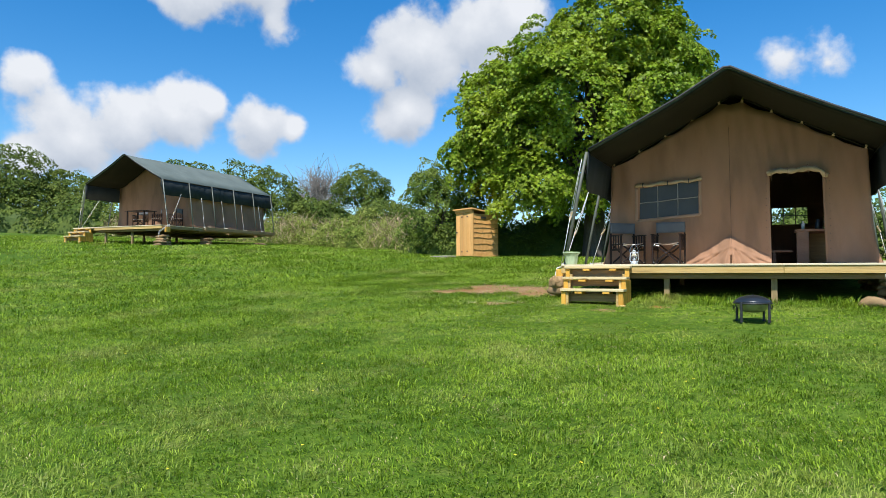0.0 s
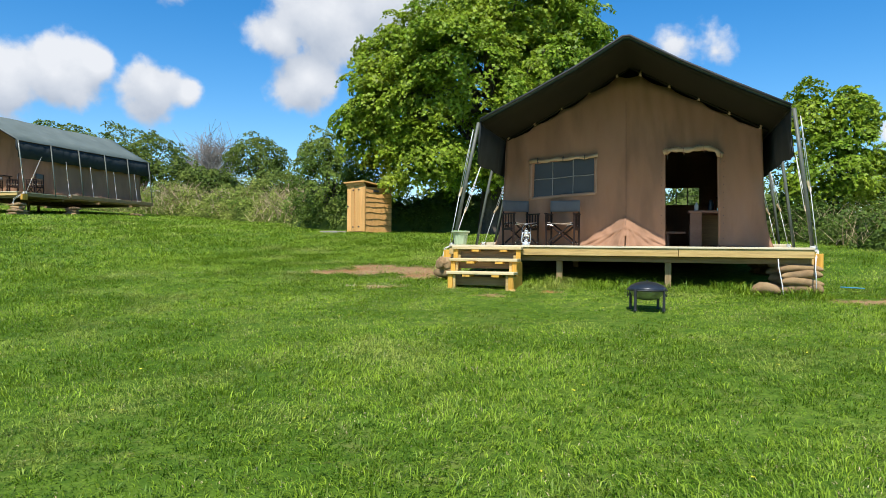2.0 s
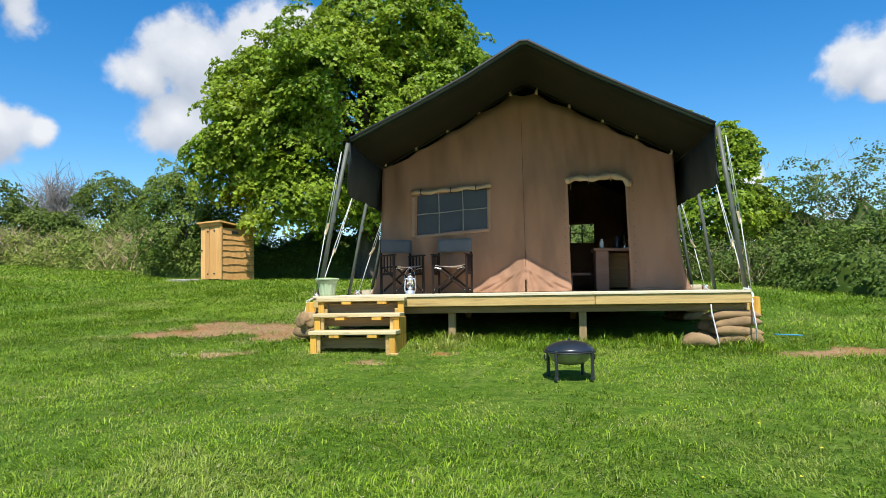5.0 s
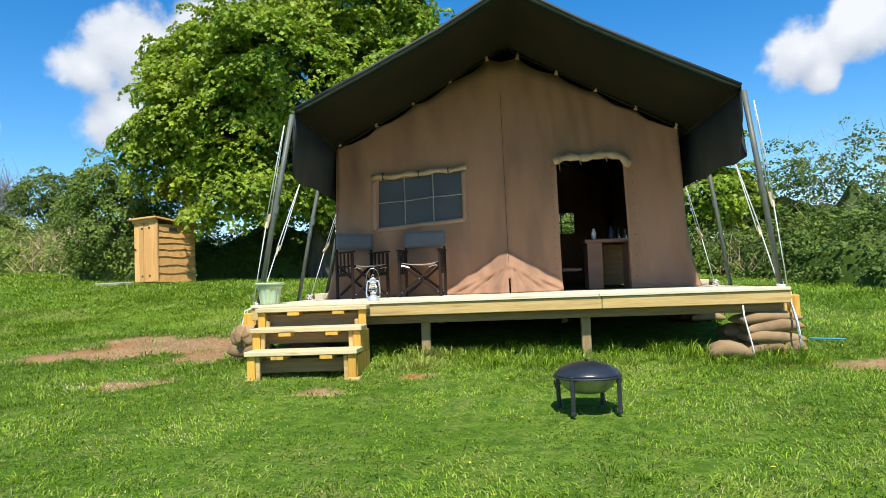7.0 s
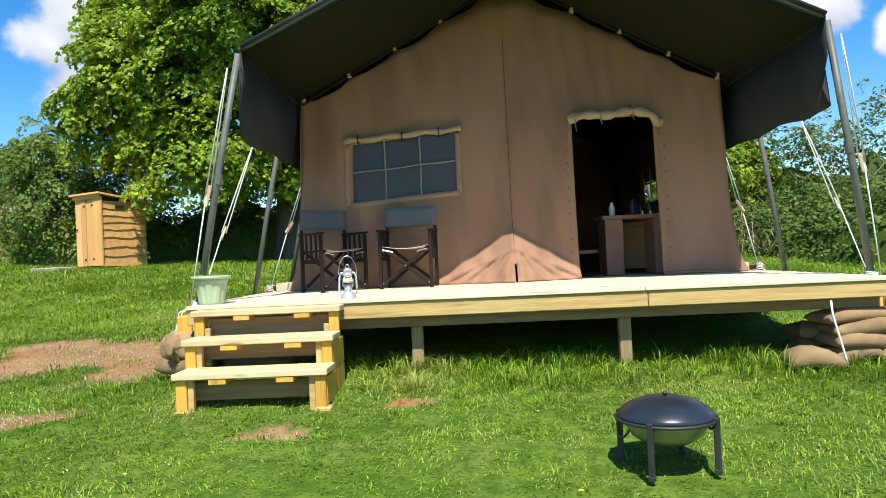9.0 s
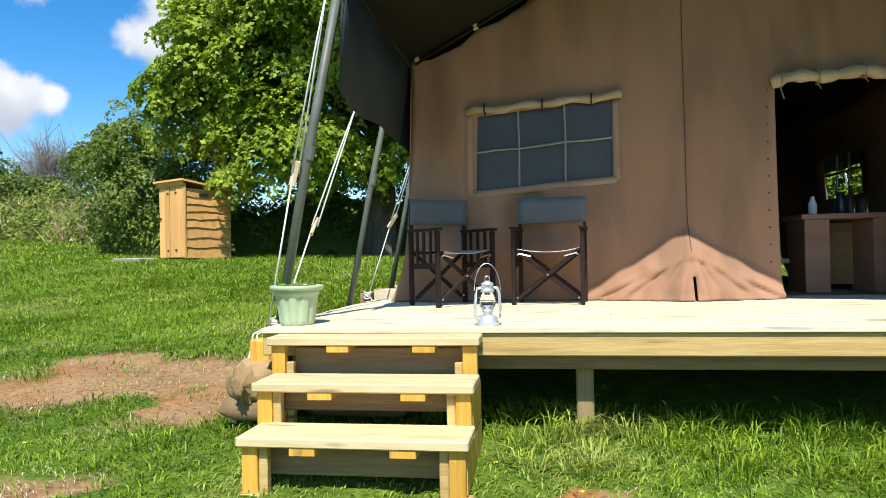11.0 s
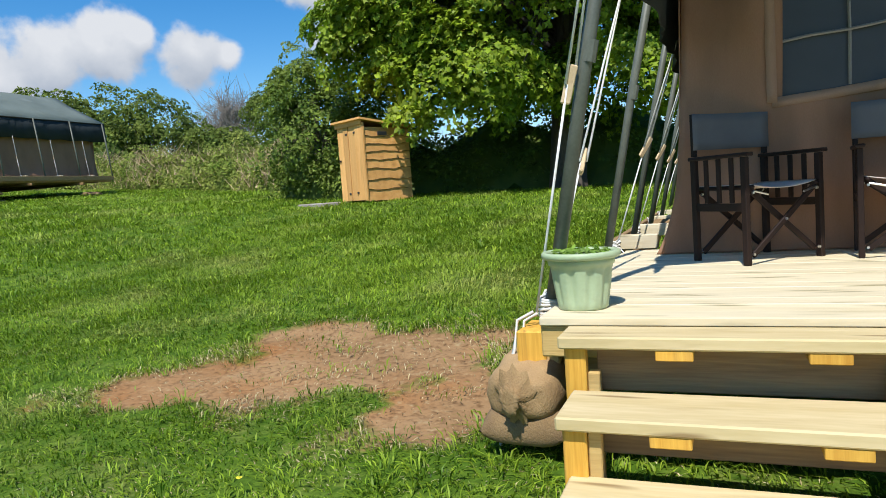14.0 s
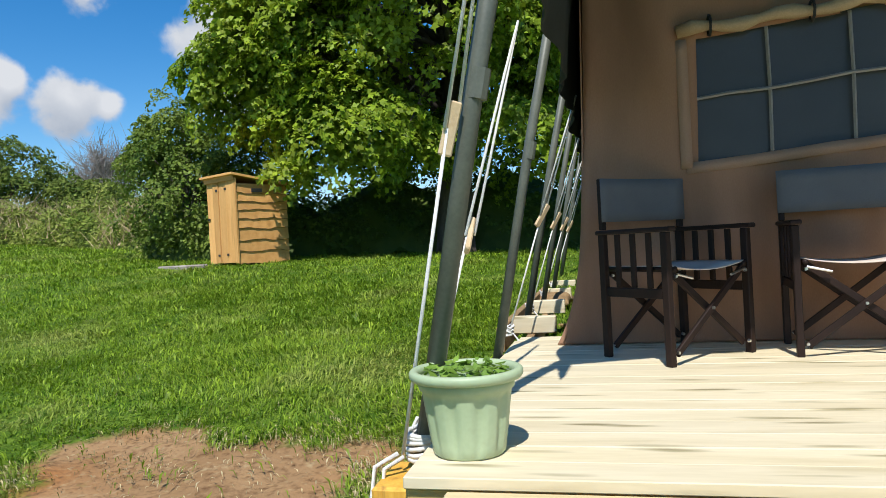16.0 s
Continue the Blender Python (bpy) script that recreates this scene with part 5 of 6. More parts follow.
# ---- flower pot ----
def build_pot(m):
    pot = empty("flower_pot", m, "pale green plastic pot with seedlings on the deck corner", "plant pot")

    def flute(a, z):
        if z < 0.03 or z > 0.185:
            return 0.0
        return -0.075 * max(0.0, math.cos(a * 10)) ** 0.7 * min(1, (0.185 - z) / 0.02)

    part("body", lathe(bmesh.new(), [(0.098, 0.0), (0.104, 0.006), (0.108, 0.03), (0.113, 0.06), (0.120, 0.11), (0.127, 0.165), (0.130, 0.186), (0.137, 0.19), (0.142, 0.222)], 80, flute), M_POT, pot, smooth=True)
    part("rim", lathe(bmesh.new(), [(0.143, 0.214), (0.158, 0.217), (0.164, 0.226), (0.164, 0.238), (0.158, 0.245), (0.146, 0.245), (0.138, 0.238), (0.136, 0.225), (0.143, 0.215)], 48), M_POT, pot, smooth=True)
    part("soil", lathe(bmesh.new(), [(0.0001, 0.216), (0.06, 0.222), (0.137, 0.219), (0.137, 0.20)], 24), M_SOIL, pot, "dark moist potting soil")
    rng = np.random.default_rng(6)
    a, r = rng.uniform(0, 6.28, 130), 0.125 * np.sqrt(rng.random(130))
    P = np.stack([r * np.cos(a), r * np.sin(a), 0.226 + 0.03 * rng.random(130)], -1)
    mesh_part("foliage", leaf_mesh("foliage", P, 0.038, rng, flat=1.2), M_HERB, pot, "small green seedlings")
    return pot


pot = build_pot(pose(0.125, 0.215, DZ, 0, 0, 8))
pot.scale = (0.92, 0.92, 0.90)


# ---- fire pit ----
def build_fire_pit(m):
    fp = empty("fire_pit", m, "round black fire pit with a domed mesh lid on the grass", "fire pit")
    part("bowl", lathe(bmesh.new(), [(0.08, 0.125), (0.16, 0.14), (0.22, 0.18), (0.262, 0.25), (0.270, 0.268), (0.262, 0.268)], 36), M_BOWL, fp, "brushed steel bowl, sooty", smooth=True)
    part("rim", lathe(bmesh.new(), [(0.268, 0.262), (0.312, 0.268), (0.316, 0.276), (0.312, 0.284), (0.262, 0.286), (0.262, 0.264)], 40), M_IRON, fp, smooth=True)
    part("lid", lathe(bmesh.new(), [(0.298, 0.286), (0.302, 0.292), (0.288, 0.312), (0.245, 0.348), (0.18, 0.378), (0.10, 0.398), (0.03, 0.404), (0.0001, 0.404)], 40), M_LID, fp, "blue-black domed spark lid", smooth=True)
    part("knob", lathe(bmesh.new(), [(0.012, 0.403), (0.012, 0.414), (0.018, 0.418), (0.014, 0.426), (0.0001, 0.428)], 14), M_IRON, fp, smooth=True)
    for k in range(4):
        a = radians(45 + 90 * k)
        mm = Matrix.Rotation(a, 4, "Z")
        part("leg", one_box(0.288, 0.322, -0.017, 0.017, -0.03, 0.30, 0.005, mm), M_IRON, fp)
        part("foot_cap", one_box(0.285, 0.325, -0.020, 0.020, -0.032, 0.0, 0.005, mm), M_IRON, fp)
    for k in range(2):
        a = math.pi * k
        bm = bmesh.new()
        tube(bm, [(0.30 * math.cos(a + t), 0.30 * math.sin(a + t), 0.24 - 0.06 * math.sin((t + 0.3) / 0.6 * math.pi)) for t in np.linspace(-0.3, 0.3, 9)], 0.008, 6)
        part("handle", bm, M_IRON, fp)
    return fp


pit = build_fire_pit(pose(3.05, -1.74, float(gz(3.05, -1.74)) + 0.035, 0, 0, 12))
pit.scale = (0.77, 0.77, 0.80)


# ---- what shows inside the doorway ----
def build_counter():
    t = empty("wooden_counter", pose(4.06, 2.95, DZ), "red-brown wooden counter inside the tent doorway", "counter")
    part("top", one_box(-0.40, 0.40, -0.25, 0.25, 0.62, 0.665, 0.005), M_FURN, t)
    for x in (-0.37, 0.17):
        part("side_panel", one_box(x, x + 0.20, -0.22, 0.22, 0.0, 0.62, 0.004), M_FURN, t)
    part("low_shelf", one_box(0.371, 0.68, -0.20, 0.2, 0.26, 0.30, 0.004), M_FURN, t)
    part("back_panel", one_box(-0.169, 0.169, 0.19, 0.215, 0.05, 0.6, 0), M_OLDBEAM, t)
    return t


build_counter()
bn = part("bench", one_box(-0.35, 0.0, -0.2, 0.2, 0.25, 0.29, 0.004), M_FURN, at=pose(3.62, 3.1, DZ))
box_leg = part("leg", one_box(-0.33, -0.28, -0.18, 0.18, 0, 0.25, 0.003), M_FURN, bn)
tagged(bn, "low wooden bench beside the counter", "bench")
for x, y, prof, mt, lb in (
    (3.80, 2.85, [(0.028, 0), (0.034, 0.01), (0.036, 0.09), (0.018, 0.13), (0.018, 0.15), (0.022, 0.155)], M_WHITE, "small white ceramic bottle on the counter"),
    (4.05, 2.90, [(0.05, 0), (0.055, 0.01), (0.05, 0.12), (0.03, 0.16), (0.03, 0.19)], M_LID, "dark blue glass jug on the counter"),
    (4.22, 2.88, [(0.035, 0), (0.038, 0.01), (0.036, 0.13), (0.034, 0.135)], M_GLASS, "clear drinking glass on the counter"),
    (4.15, 2.95, [(0.03, 0), (0.033, 0.01), (0.033, 0.16), (0.012, 0.2), (0.012, 0.25)], M_GLASS, "clear glass bottle on the counter")):
    o = part("bottle", lathe(bmesh.new(), prof, 16), mt, smooth=True, at=pose(x, y, DZ + 0.665))
    tagged(o, lb, "bottle", "things on the counter")

# ---- second tent up the field ----
T2 = pose(-24.95, 9.25, 1.90, 0, 0, 1.5)
tent2 = build_tent(T2, False, "brown canvas safari tent further up the field")
deck2 = build_deck(T2, False, "raised timber deck under the far tent")
copy_thing(steps, T2 @ pose(0.05, 0, 0))
copy_thing(chair, T2 @ pose(3.7, 1.2, DZ, 0, 0, -40))
copy_thing(chair, T2 @ pose(2.6, 1.3, DZ, 0, 0, 15))
copy_thing(chair, T2 @ pose(4.5, 1.5, DZ, 0, 0, -75))
p2 = T2.translation
for x, y, rows in ((5.0, 0.25, (2, 2, 1, 1)), (5.0, 2.9, (2, 1, 1)), (5.0, 6.6, (2,))):
    q = T2 @ Vector((x, y, 0))
    bag_stack(q.x, q.y, rows, 5, int(x * 3 + y))


def build_table(m):
    t = empty("deck_table", m, "dark slatted outdoor table on the far deck", "table")
    for k in range(5):
        part("slat", one_box(-0.6, 0.6, -0.35 + k * 0.14, -0.22 + k * 0.14, 0.70, 0.725, 0.003), M_DARKWOOD, t)
    for x in (-0.52, 0.48):
        for y in (-0.3, 0.26):
            part("leg", one_box(x, x + 0.05, y, y + 0.05, 0, 0.70, 0.003), M_DARKWOOD, t)
    return t


build_table(T2 @ pose(3.0, 0.95, DZ))


# ---- hedges, banks and woods ----
def hedge(name, pts, height, width, leaf, density, material, seed, label, bank=0.0, shell_bumps=1.0, stalks=0, stem_z=0.85, stem_w=0.009):
    """A ragged hedge that follows the line of pts, sitting on the ground."""
    rng = np.random.default_rng(seed)
    pts = np.asarray(pts, float)
    seg = np.hypot(*np.diff(pts, axis=0).T)
    cum = np.r_[0, np.cumsum(seg)]
    per = 26
    n = int(cum[-1] * density / per)
    s = rng.random(n) * cum[-1]
    x, y = np.interp(s, cum, pts[:, 0]), np.interp(s, cum, pts[:, 1])
    h = height * (0.78 + 0.16 * np.sin(s * 0.9 + seed) + 0.12 * np.sin(s * 2.3 + 2 * seed) + 0.08 * np.sin(s * 5.1) + 0.06 * rng.normal(0, 1, n) * shell_bumps)
    u = rng.uniform(-1, 1, n)
    prof = np.sqrt(np.maximum(0, 1 - np.abs(u) ** 2.5))
    z = h * prof * (1 - 0.8 * rng.random(n) ** 1.6)
    k = np.clip(np.searchsorted(cum, s) - 1, 0, len(seg) - 1)
    tx, ty = np.diff(pts, axis=0)[k].T / seg[k]
    x, y = x - ty * u * width, y + tx * u * width
    P = np.stack([x, y, gz(x, y) + z + 0.02], -1)
    P, facing = sprays(P, np.stack([-ty * u, tx * u, 0.3 * prof], -1), per, leaf * 2.7, rng, 0.4)
    ob = mesh_part(name, leaf_mesh(name, P, leaf, rng, facing=facing), material)
    tagged(ob, label, "hedge", kind="stuff")
    # woody heart that closes the hedge
    bm = bmesh.new()
    m = max(8, int(cum[-1] / 0.8))
    rows = []
    for i in range(m + 1):
        si = cum[-1] * i / m
        px, py = np.interp(si, cum, pts[:, 0]), np.interp(si, cum, pts[:, 1])
        kk = min(int(np.searchsorted(cum, si, side="right")) - 1, len(seg) - 1)
        tx, ty = np.diff(pts, axis=0)[kk] / seg[kk]
        hh = height * (0.78 + 0.16 * math.sin(si * 0.9 + seed) + 0.12 * math.sin(si * 2.3 + 2 * seed)) * 0.56
        row = []
        for q in range(7):
            uu = -1 + q / 3
            xx, yy = px - ty * uu * width * 0.75, py + tx * uu * width * 0.75
            row.append(bm.verts.new((xx, yy, float(gz(xx, yy)) - 0.15 + (0.15 + hh) * math.sqrt(max(0, 1 - abs(uu) ** 2.5)) + rng.normal(0, 0.09 * min(height, 3.0)))))
        rows.append(row)
    for a, b in zip(rows, rows[1:]):
        for q in range(6):
            bm.faces.new((a[q], b[q], b[q + 1], a[q + 1]))
    core = part("hedge_heart", bm, M_BUSH if material is not M_BANKLEAF else M_BANKLEAF, ob)
    if stalks:
        ss = rng.random(stalks * 2) * cum[-1]
        ss = ss[np.sin(0.55 * ss + seed) + 0.8 * np.sin(1.3 * ss + 2.0) + 0.5 * np.sin(3.1 * ss) + rng.normal(0, 0.5, len(ss)) > 0.0]
        stalks = len(ss)
        bx, by = np.interp(ss, cum, pts[:, 0]), np.interp(ss, cum, pts[:, 1])
        uu = rng.uniform(-1.05, 0.9, stalks) * width
        kk = np.clip(np.searchsorted(cum, ss) - 1, 0, len(seg) - 1)
        tx, ty = np.diff(pts, axis=0)[kk].T / seg[kk]
        bx, by = bx - ty * uu, by + tx * uu
        bz = gz(bx, by) + stem_z * height * np.sqrt(np.maximum(0, 1 - np.abs(uu / width / 1.06) ** 2.5)) * rng.random(stalks) ** 0.7
        hh = 0.55 * rng.uniform(0.3, 1.2, stalks)
        lean = rng.normal(0, 0.85, (stalks, 2)) * hh[:, None]
        w = stem_w * (1 + 1.2 * rng.random(stalks))
        B = np.stack([bx, by, bz], -1)
        T = B + np.stack([lean[:, 0], lean[:, 1], hh], -1)
        ang = rng.uniform(0, 3.14, stalks)
        wd = np.stack([np.cos(ang), np.sin(ang), 0 * ang], -1) * w[:, None]
        V = np.stack([B - wd, B + wd, T], 1).reshape(-1, 3)
        sm = mesh_part("dry_stems", raw_mesh("dry_stems", V, np.arange(3 * stalks), 3), M_STALK, ob, "dry brown bramble stems")
    return ob


hedge("bank_hedge", [(-58, 34), (-40, 27), (-28, 23.5), (-18, 20.5), (-11.5, 17.0), (-8.6, 14.0)], 1.9, 1.5, 0.12, 1700, M_BANKLEAF, 31, "grassy hedge bank with pale dry stems along the field", stalks=7500)
hedge("thorn_hedge", [(-9.2, 13.2), (-7.4, 12.2), (-4.0, 13.6), (0.0, 14.5), (5.0, 14.5), (8.0, 12.0)], 2.9, 1.4, 0.10, 2300, M_BUSH, 32, "dark shady hedge under the sycamore")
hedge("bramble_hedge", [(7.0, 13.0), (8.0, 9.5), (9.4, 6.5), (12.0, 4.0), (17.0, 2.0), (26.0, 1.0)], 1.5, 1.1, 0.085, 2300, M_BUSH, 33, "bramble hedge with dry brown canes beside the tent", stalks=3600, stem_z=0.55, stem_w=0.004)
hedge("bramble_hedge", [(9.5, 13.5), (11.0, 9.5), (13.0, 7.0), (18.0, 5.0), (27.0, 4.0)], 3.4, 1.3, 0.085, 3400, M_BUSH, 37, "tall thin blackthorn hedge behind the brambles", stalks=2600, stem_z=1.0, stem_w=0.003)
make_tree("hawthorn_bush", (-8.3, 12.0), [((0, 0, 1.6), (1.5, 1.3, 1.6), 230), ((-0.3, 0.2, 2.9), (0.9, 0.9, 0.9), 80), ((1.2, 0.3, 1.5), (1.2, 1.1, 1.4), 120)], 0.09, M_HAW, 0.085, 55, 0.25, 41, "bushy green hawthorn beside the hut", 26, low=-0.95)

for x, y, h, w, sd, mt, lb in ((-36.6, 52, 8.8, 3.3, 51, M_FAR, "round-headed green field tree"), (-38.6, 37.4, 7.0, 4.3, 52, M_FAR, "broad leafy oak beyond the field"), (-42.5, 33.5, 7.0, 3.2, 53, M_FAR, "leafy oak beyond the field"),
                           (-33, 39, 4.2, 3.0, 54, M_FAR, "low field maple in the hedge line"), (-60, 28.6, 8.6, 4.2, 55, M_FAR, "tall dark oak beyond the field"), (-58, 33, 6.4, 4.0, 56, M_FAR, "tall dark oak beyond the field"),
                           (-48, 40, 6.8, 4.0, 57, M_FAR, "broad oak beyond the field"), (-66, 20, 8.5, 5.0, 58, M_FAR, "tall dark oak beyond the field"), (-30, 46, 4.5, 3.4, 59, M_FAR, "low leafy field maple in the hedge line")):
    make_tree("field_tree", (x, y), [((0, 0, h * 0.70), (w, w, h * 0.27), 200), ((w * 0.3, 0, h * 0.58), (w * 0.6, w * 0.6, h * 0.14), 40)] if sd == 51 else
              [((0, 0, h * 0.62), (w, w, h * 0.36), 190), ((w * 0.4, 0, h * 0.5), (w * 0.7, w * 0.7, h * 0.26), 80), ((-w * 0.5, 0, h * 0.42), (w * 0.8, w * 0.8, h * 0.32), 90)],
              0.28, mt, 0.25, 34, 0.62, sd, lb, 16, low=-0.7)


def bare_tree(x, y, h, seed):
    rng = np.random.default_rng(seed)
    t = empty("bare_tree", pose(x, y, float(gz(x, y))), "leafless grey tree beyond the hedge", "tree")
    bm = bmesh.new()
    tube(bm, [(0, 0, -0.3), (0.1, 0, h * 0.3), (0, 0.1, h * 0.55)], [0.3, 0.22, 0.12], 7)
    for k in range(110):
        a, e = rng.uniform(0, 6.28), rng.uniform(0.15, 1.4)
        s = Vector((0, 0, h * rng.uniform(0.25, 0.5)))
        d = Vector((math.cos(a) * math.cos(e), math.sin(a) * math.cos(e), math.sin(e))) * h * rng.uniform(0.35, 0.52)
        tube(bm, [s, s + d * 0.5 + Vector((0, 0, 0.2)), s + d], [0.07, 0.045, 0.012], 4)
        for q in range(16):
            b = s + d * rng.uniform(0.45, 1.0)
            o = Vector(rng.normal(0, 0.09, 3)) * h + Vector((0, 0, 0.07 * h))
            tube(bm, [b, b + o], [0.024, 0.012], 3)
    part("branch_crown", bm, mat("grey_twig", (0.20, 0.17, 0.15), (0.30, 0.27, 0.24), 2.0, 20.0, 0.95, 0.2), t)


bare_tree(-46.5, 58, 9.6, 61)

hedge("field_hedge", [(-84, 2), (-68, 16), (-60, 26), (-46, 31), (-36, 34)], 4.6, 2.6, 0.26, 420, M_FAR, 63, "tall leafy hedge along the far side of the field")

# far wooded ridge that closes the view
far = []
rng = np.random.default_rng(71)
for k in range(60):
    a = math.pi * (k + 0.5) / 60
    far.append((95 * math.cos(a) - 5, 25 + 80 * math.sin(a)))
hedge("far_wood", far, 5.5, 5.0, 0.75, 160, M_FAR, 72, "distant wooded skyline beyond the fields")
far = [(85 * math.cos(a), -20 - 60 * math.sin(a)) for a in np.linspace(0, math.pi, 24)]
hedge("far_wood", far, 6.0, 5.0, 1.2, 60, M_FAR, 73, "distant wooded skyline behind the meadow")


# ---- grass ----
def worn(x, y):
    """1 on the trodden sward about the foot of the steps, falling to 0 in the meadow."""
    return np.exp(-(((x - 1.2) / 2.8) ** 2 + ((y + 2.0) / 1.7) ** 2))


def swell(x, y):
    """Slow drift of the sward between thin and lush, about -1 to 1."""
    return (0.40 * np.sin(0.9 * x + 1.3 * np.sin(0.7 * y)) * np.sin(1.1 * y + 0.4) + 0.32 * np.sin(3.3 * x + 2 * np.sin(2.9 * y)) * np.sin(2.7 * y + 1.7 * np.sin(2.1 * x))
            + 0.30 * np.sin(7.3 * x + 2.2 * np.sin(5.1 * y)) * np.sin(6.1 * y + 1.9 * np.sin(4.3 * x)))


def blades(name, x, y, h, w, away, lean, tone, material, rng, label):
    """Curved blades of grass, each a narrow bent kite; away is the way in which it leans."""
    n = len(x)
    a = away + np.pi / 2 + rng.normal(0, 0.5, n)
    B = np.stack([x, y, gz(x, y) - 0.015], -1)
    W = np.stack([np.cos(a), np.sin(a), 0 * a], -1) * w[:, None]
    D = np.stack([np.cos(away), np.sin(away), 0 * a], -1) * (h * lean)[:, None]
    up = np.array([0, 0, 1.0])
    M1 = B + D * 0.33 + up * (h * 0.66)[:, None]
    T = B + D + up * (h * np.clip(1.05 - 0.28 * lean, 0.35, 1))[:, None]
    V = np.stack([B, M1 - W, M1 + W, T], 1).reshape(-1, 3)
    k = np.arange(n)[:, None] * 4
    F = np.concatenate([k + np.array([[0, 2, 1]]), k + np.array([[1, 2, 3]])], 1).ravel()
    me = raw_mesh(name, V, F, 3)
    at = me.attributes.new("tone", "FLOAT", "POINT")
    at.data.foreach_set("value", np.repeat(np.clip(tone, 0, 1), 4).astype(np.float32))
    return tagged(mesh_part(name, me, material), label, "grass", kind="stuff")


def make_sward(region, count, hgt, wid, seed, label, on_bare=0.10, material=None, fringe=False):
    rng = np.random.default_rng(seed)
    x0, x1, y0, y1 = region
    x, y = rng.uniform(x0, x1, count) + rng.normal(0, 0.7, count), rng.uniform(y0, y1, count) + rng.normal(0, 0.7, count)
    keep = (rng.random(count) < np.maximum(on_bare * np.clip(2.2 * np.sin(5 * x + 3 * np.sin(4 * y)) * np.sin(6 * y), 0.2, 2), np.clip((0.66 + 0.30 * swell(2.3 * x, 2.1 * y) - bare(x, y)) / 0.3, 0, 1))) & (rng.random(count) > 0.15 * worn(x, y)) & ~((x > 0.3) & (x < 5.0) & (y > 0.7) & (y < 7.4))
    if fringe:
        keep &= np.abs(bare(x, y) - 0.48) < 0.34
    x, y = x[keep], y[keep]
    n, s = len(x), swell(x, y)
    h = hgt * (1 + 0.45 * s) * (1 - 0.4 * worn(x, y)) * rng.uniform(0.5, 1.35, n)
    away = 2.2 * np.sin(0.8 * x + 1.1 * y) + 1.5 * np.sin(2.3 * x - 1.9 * y) + rng.normal(0, 1.0, n)
    return blades("meadow_grass", x, y, h, wid * rng.uniform(0.6, 1.3, n), away, rng.uniform(0.3, 1.6, n), 0.46 + 0.24 * s + 0.40 * worn(x, y) + rng.normal(0, 0.22, n), material or M_GRASS, rng, label)


def make_tufts(region, count, per, low, high, wid, seed, label):
    """Tussocks whose blades splay from one root."""
    rng = np.random.default_rng(seed)
    x0, x1, y0, y1 = region
    cx, cy = rng.uniform(x0, x1, count), rng.uniform(y0, y1, count)
    ok = (bare(cx, cy) < 0.62 + 0.45 * swell(2.3 * cx, 2.1 * cy)) & (rng.random(count) > 0.8 * worn(cx, cy)) & ~((cx > -0.1) & (cx < 5.3) & (cy > 0.45) & (cy < 7.4)) & (np.hypot(cx - 3.05, cy + 1.74) > 0.42)
    ok &= ~((cx > 0.05) & (cx < 1.3) & (cy > -0.8) & (cy < 0.1))
    cx, cy = cx[ok], cy[ok]
    m = len(cx)
    tall = rng.uniform(low, high, m) * (1 + 0.35 * swell(cx, cy)) * (1 - 0.45 * worn(cx, cy))
    shade = 0.42 + 0.3 * worn(cx, cy) + 0.28 * swell(cx, cy) + rng.normal(0, 0.34, m)
    i = np.repeat(np.arange(m), per)
    n = len(i)
    away = rng.uniform(0, 2 * np.pi, n)
    r = 0.05 * np.sqrt(rng.random(n)) * (tall[i] / high + 0.4)
    x, y = cx[i] + r * np.cos(away), cy[i] + r * np.sin(away)
    return blades("grass_tufts", x, y, tall[i] * rng.uniform(0.5, 1.2, n), wid * rng.uniform(0.6, 1.3, n), away + rng.normal(0, 0.5, n), rng.uniform(0.3, 1.4, n), shade[i] + rng.normal(0, 0.08, n), M_GRASS, rng, label)


make_sward((-6.5, 7.0, -9.8, 1.2), 300000, 0.050, 0.0036, 81, "short lush green meadow grass")
make_sward((-5.8, 0.3, 1.2, 7.0), 85000, 0.052, 0.0038, 86, "short lush green meadow grass")
make_sward((-16, 10, 1.2, 13), 100000, 0.06, 0.007, 82, "short lush green meadow grass")
make_sward((-16, -6.5, -9, 1.2), 50000, 0.06, 0.007, 83, "short lush green meadow grass")
make_sward((-36, -9, 3, 22), 60000, 0.10, 0.016, 84, "short lush green meadow grass")
make_sward((6.8, 16, -6, 8), 30000, 0.08, 0.008, 89, "short lush green meadow grass")
make_tufts((-6.5, 7.0, -9.8, 1.2), 10500, 15, 0.035, 0.095, 0.0036, 87, "uneven tussocks of lush grass in the meadow")
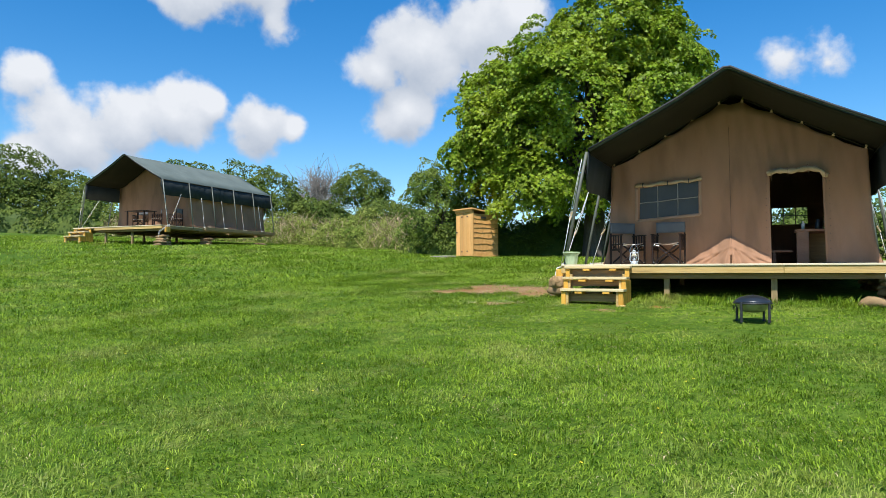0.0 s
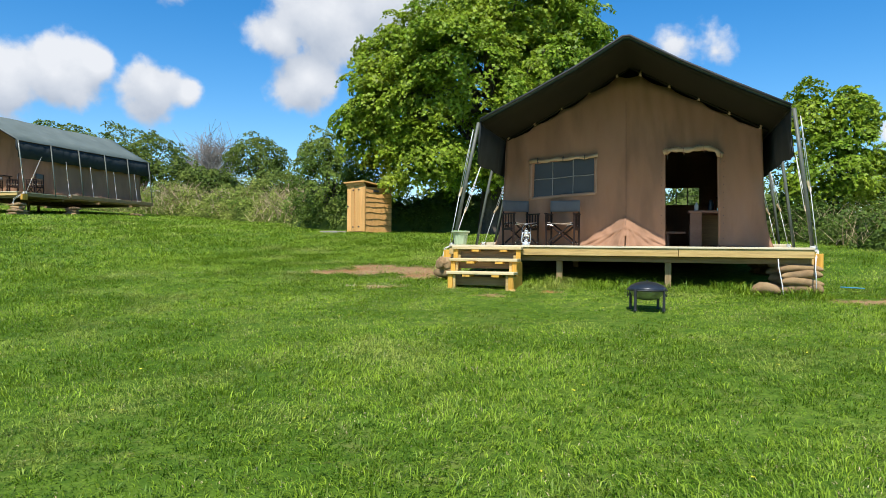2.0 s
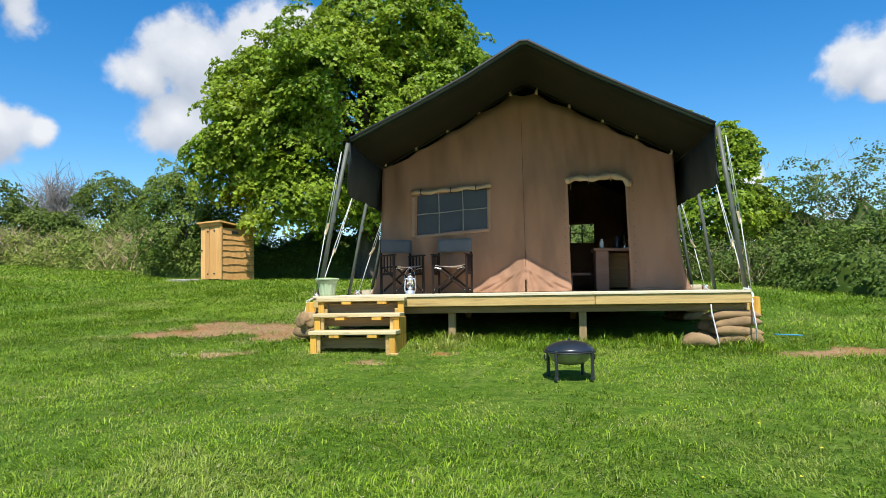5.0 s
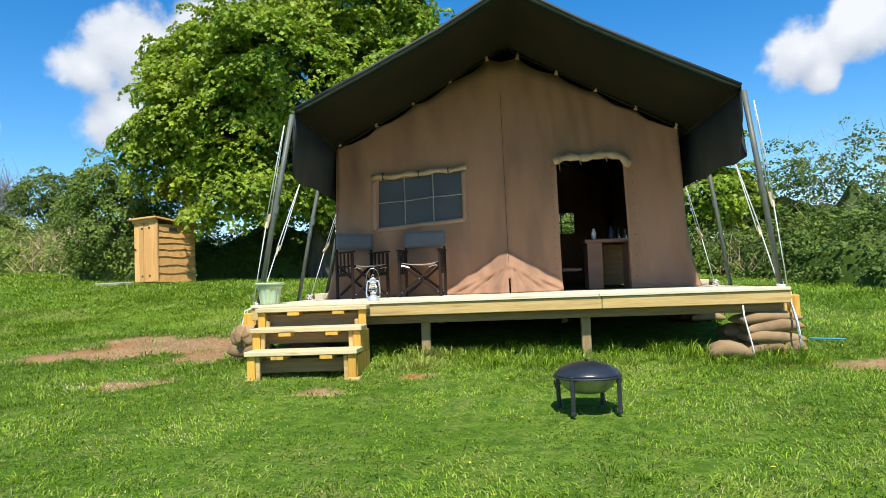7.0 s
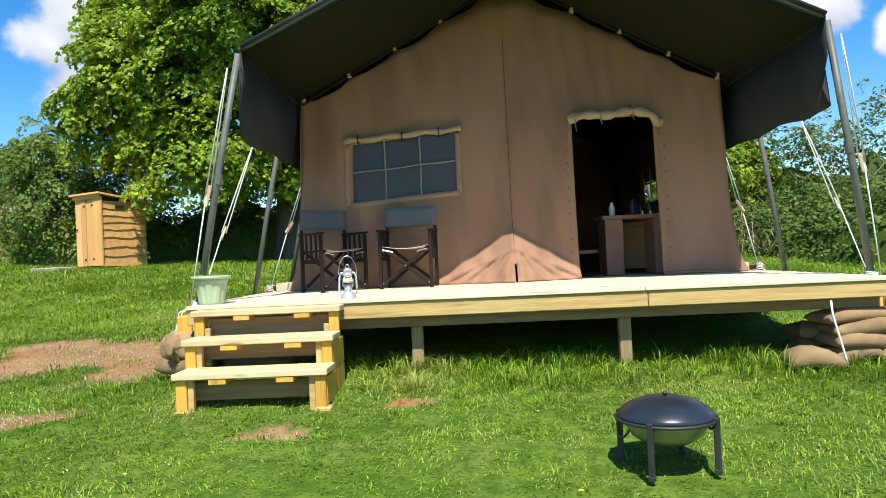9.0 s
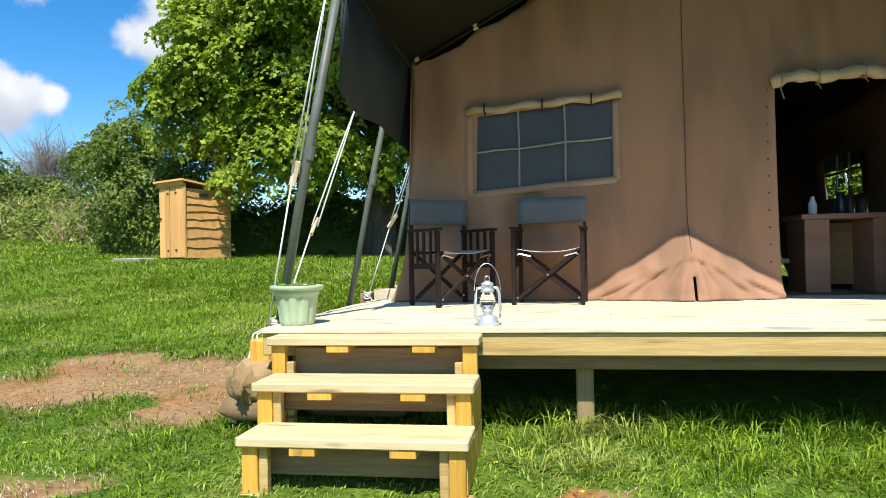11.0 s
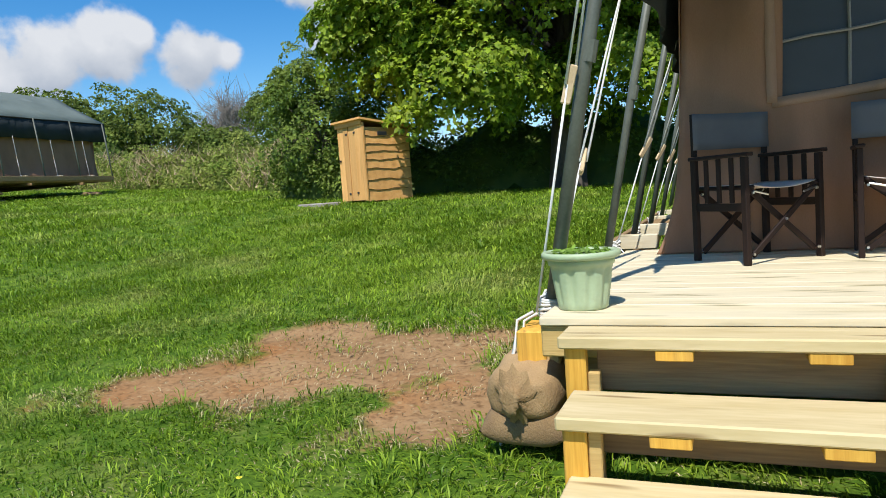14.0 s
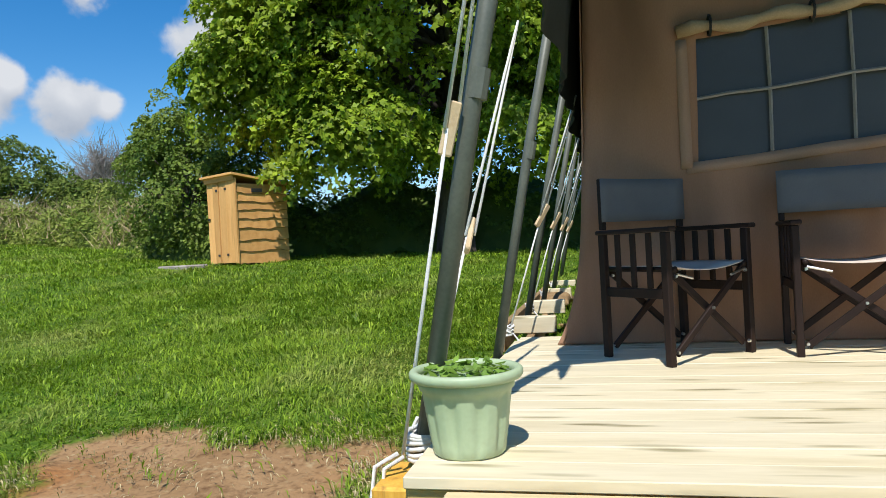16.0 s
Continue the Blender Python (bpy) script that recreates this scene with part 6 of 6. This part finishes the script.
make_tufts((-5.8, 0.3, 1.2, 7.0), 2600, 15, 0.035, 0.095, 0.0038, 92, "uneven tussocks of lush grass beside the deck")
make_tufts((-16, 0, 4, 12.5), 4500, 9, 0.06, 0.12, 0.008, 93, "uneven tussocks of lush grass in the meadow")
make_tufts((-18, -6, -7, 5), 4500, 9, 0.06, 0.12, 0.008, 94, "uneven tussocks of lush grass in the meadow")
make_tufts((1.25, 5.4, -0.35, 0.5), 260, 22, 0.09, 0.19, 0.0042, 95, "long grass along the front edge of the deck")
M_STRAW = grass_material("dry_straw", (0.36, 0.28, 0.13), (0.62, 0.54, 0.32), (0.50, 0.43, 0.22), 0.2)
make_sward((-6.0, 6.5, -9.5, 2.6), 60000, 0.028, 0.0030, 85, "scattered dry straw between the grass", 1.0, M_STRAW)
make_sward((-2.2, 4.4, -4.2, -0.3), 26000, 0.024, 0.0030, 97, "dry trampled straw in front of the steps", 1.0, M_STRAW)
make_sward((-3.8, 0.2, -1.2, 2.8), 30000, 0.042, 0.0030, 98, "bleached dry grass round the bare earth", 1.0, M_STRAW, True)
make_sward((-3.4, 0.0, -0.3, 2.3), 5000, 0.022, 0.0026, 96, "trampled dry straw on the bare earth", 1.0, M_STRAW)

# buttercups
rng = np.random.default_rng(91)
P = []
for k in range(70):
    x, y = rng.uniform(-4, 7), rng.uniform(-9.5, -0.3)
    z = float(gz(x, y)) + rng.uniform(0.05, 0.11)
    for q in range(5):
        P.append((x + 0.007 * math.cos(q * 1.257), y + 0.007 * math.sin(q * 1.257), z))
ob = mesh_part("buttercups", leaf_mesh("buttercups", np.array(P), 0.016, rng, flat=2.5), M_YELLOW)
tagged(ob, "tiny yellow buttercups scattered through the grass", "flower", kind="stuff")

hose = tube(bmesh.new(), [(x, 0.8 - 0.6 * (x - 5.65) + 0.02 * math.sin(9 * x), float(gz(x, 0.75)) + 0.05) for x in np.linspace(5.68, 5.95, 9)], 0.009, 6)
tagged(part("blue_pipe", hose, M_BLUE, smooth=True), "short length of bright blue water pipe on the grass", "pipe")
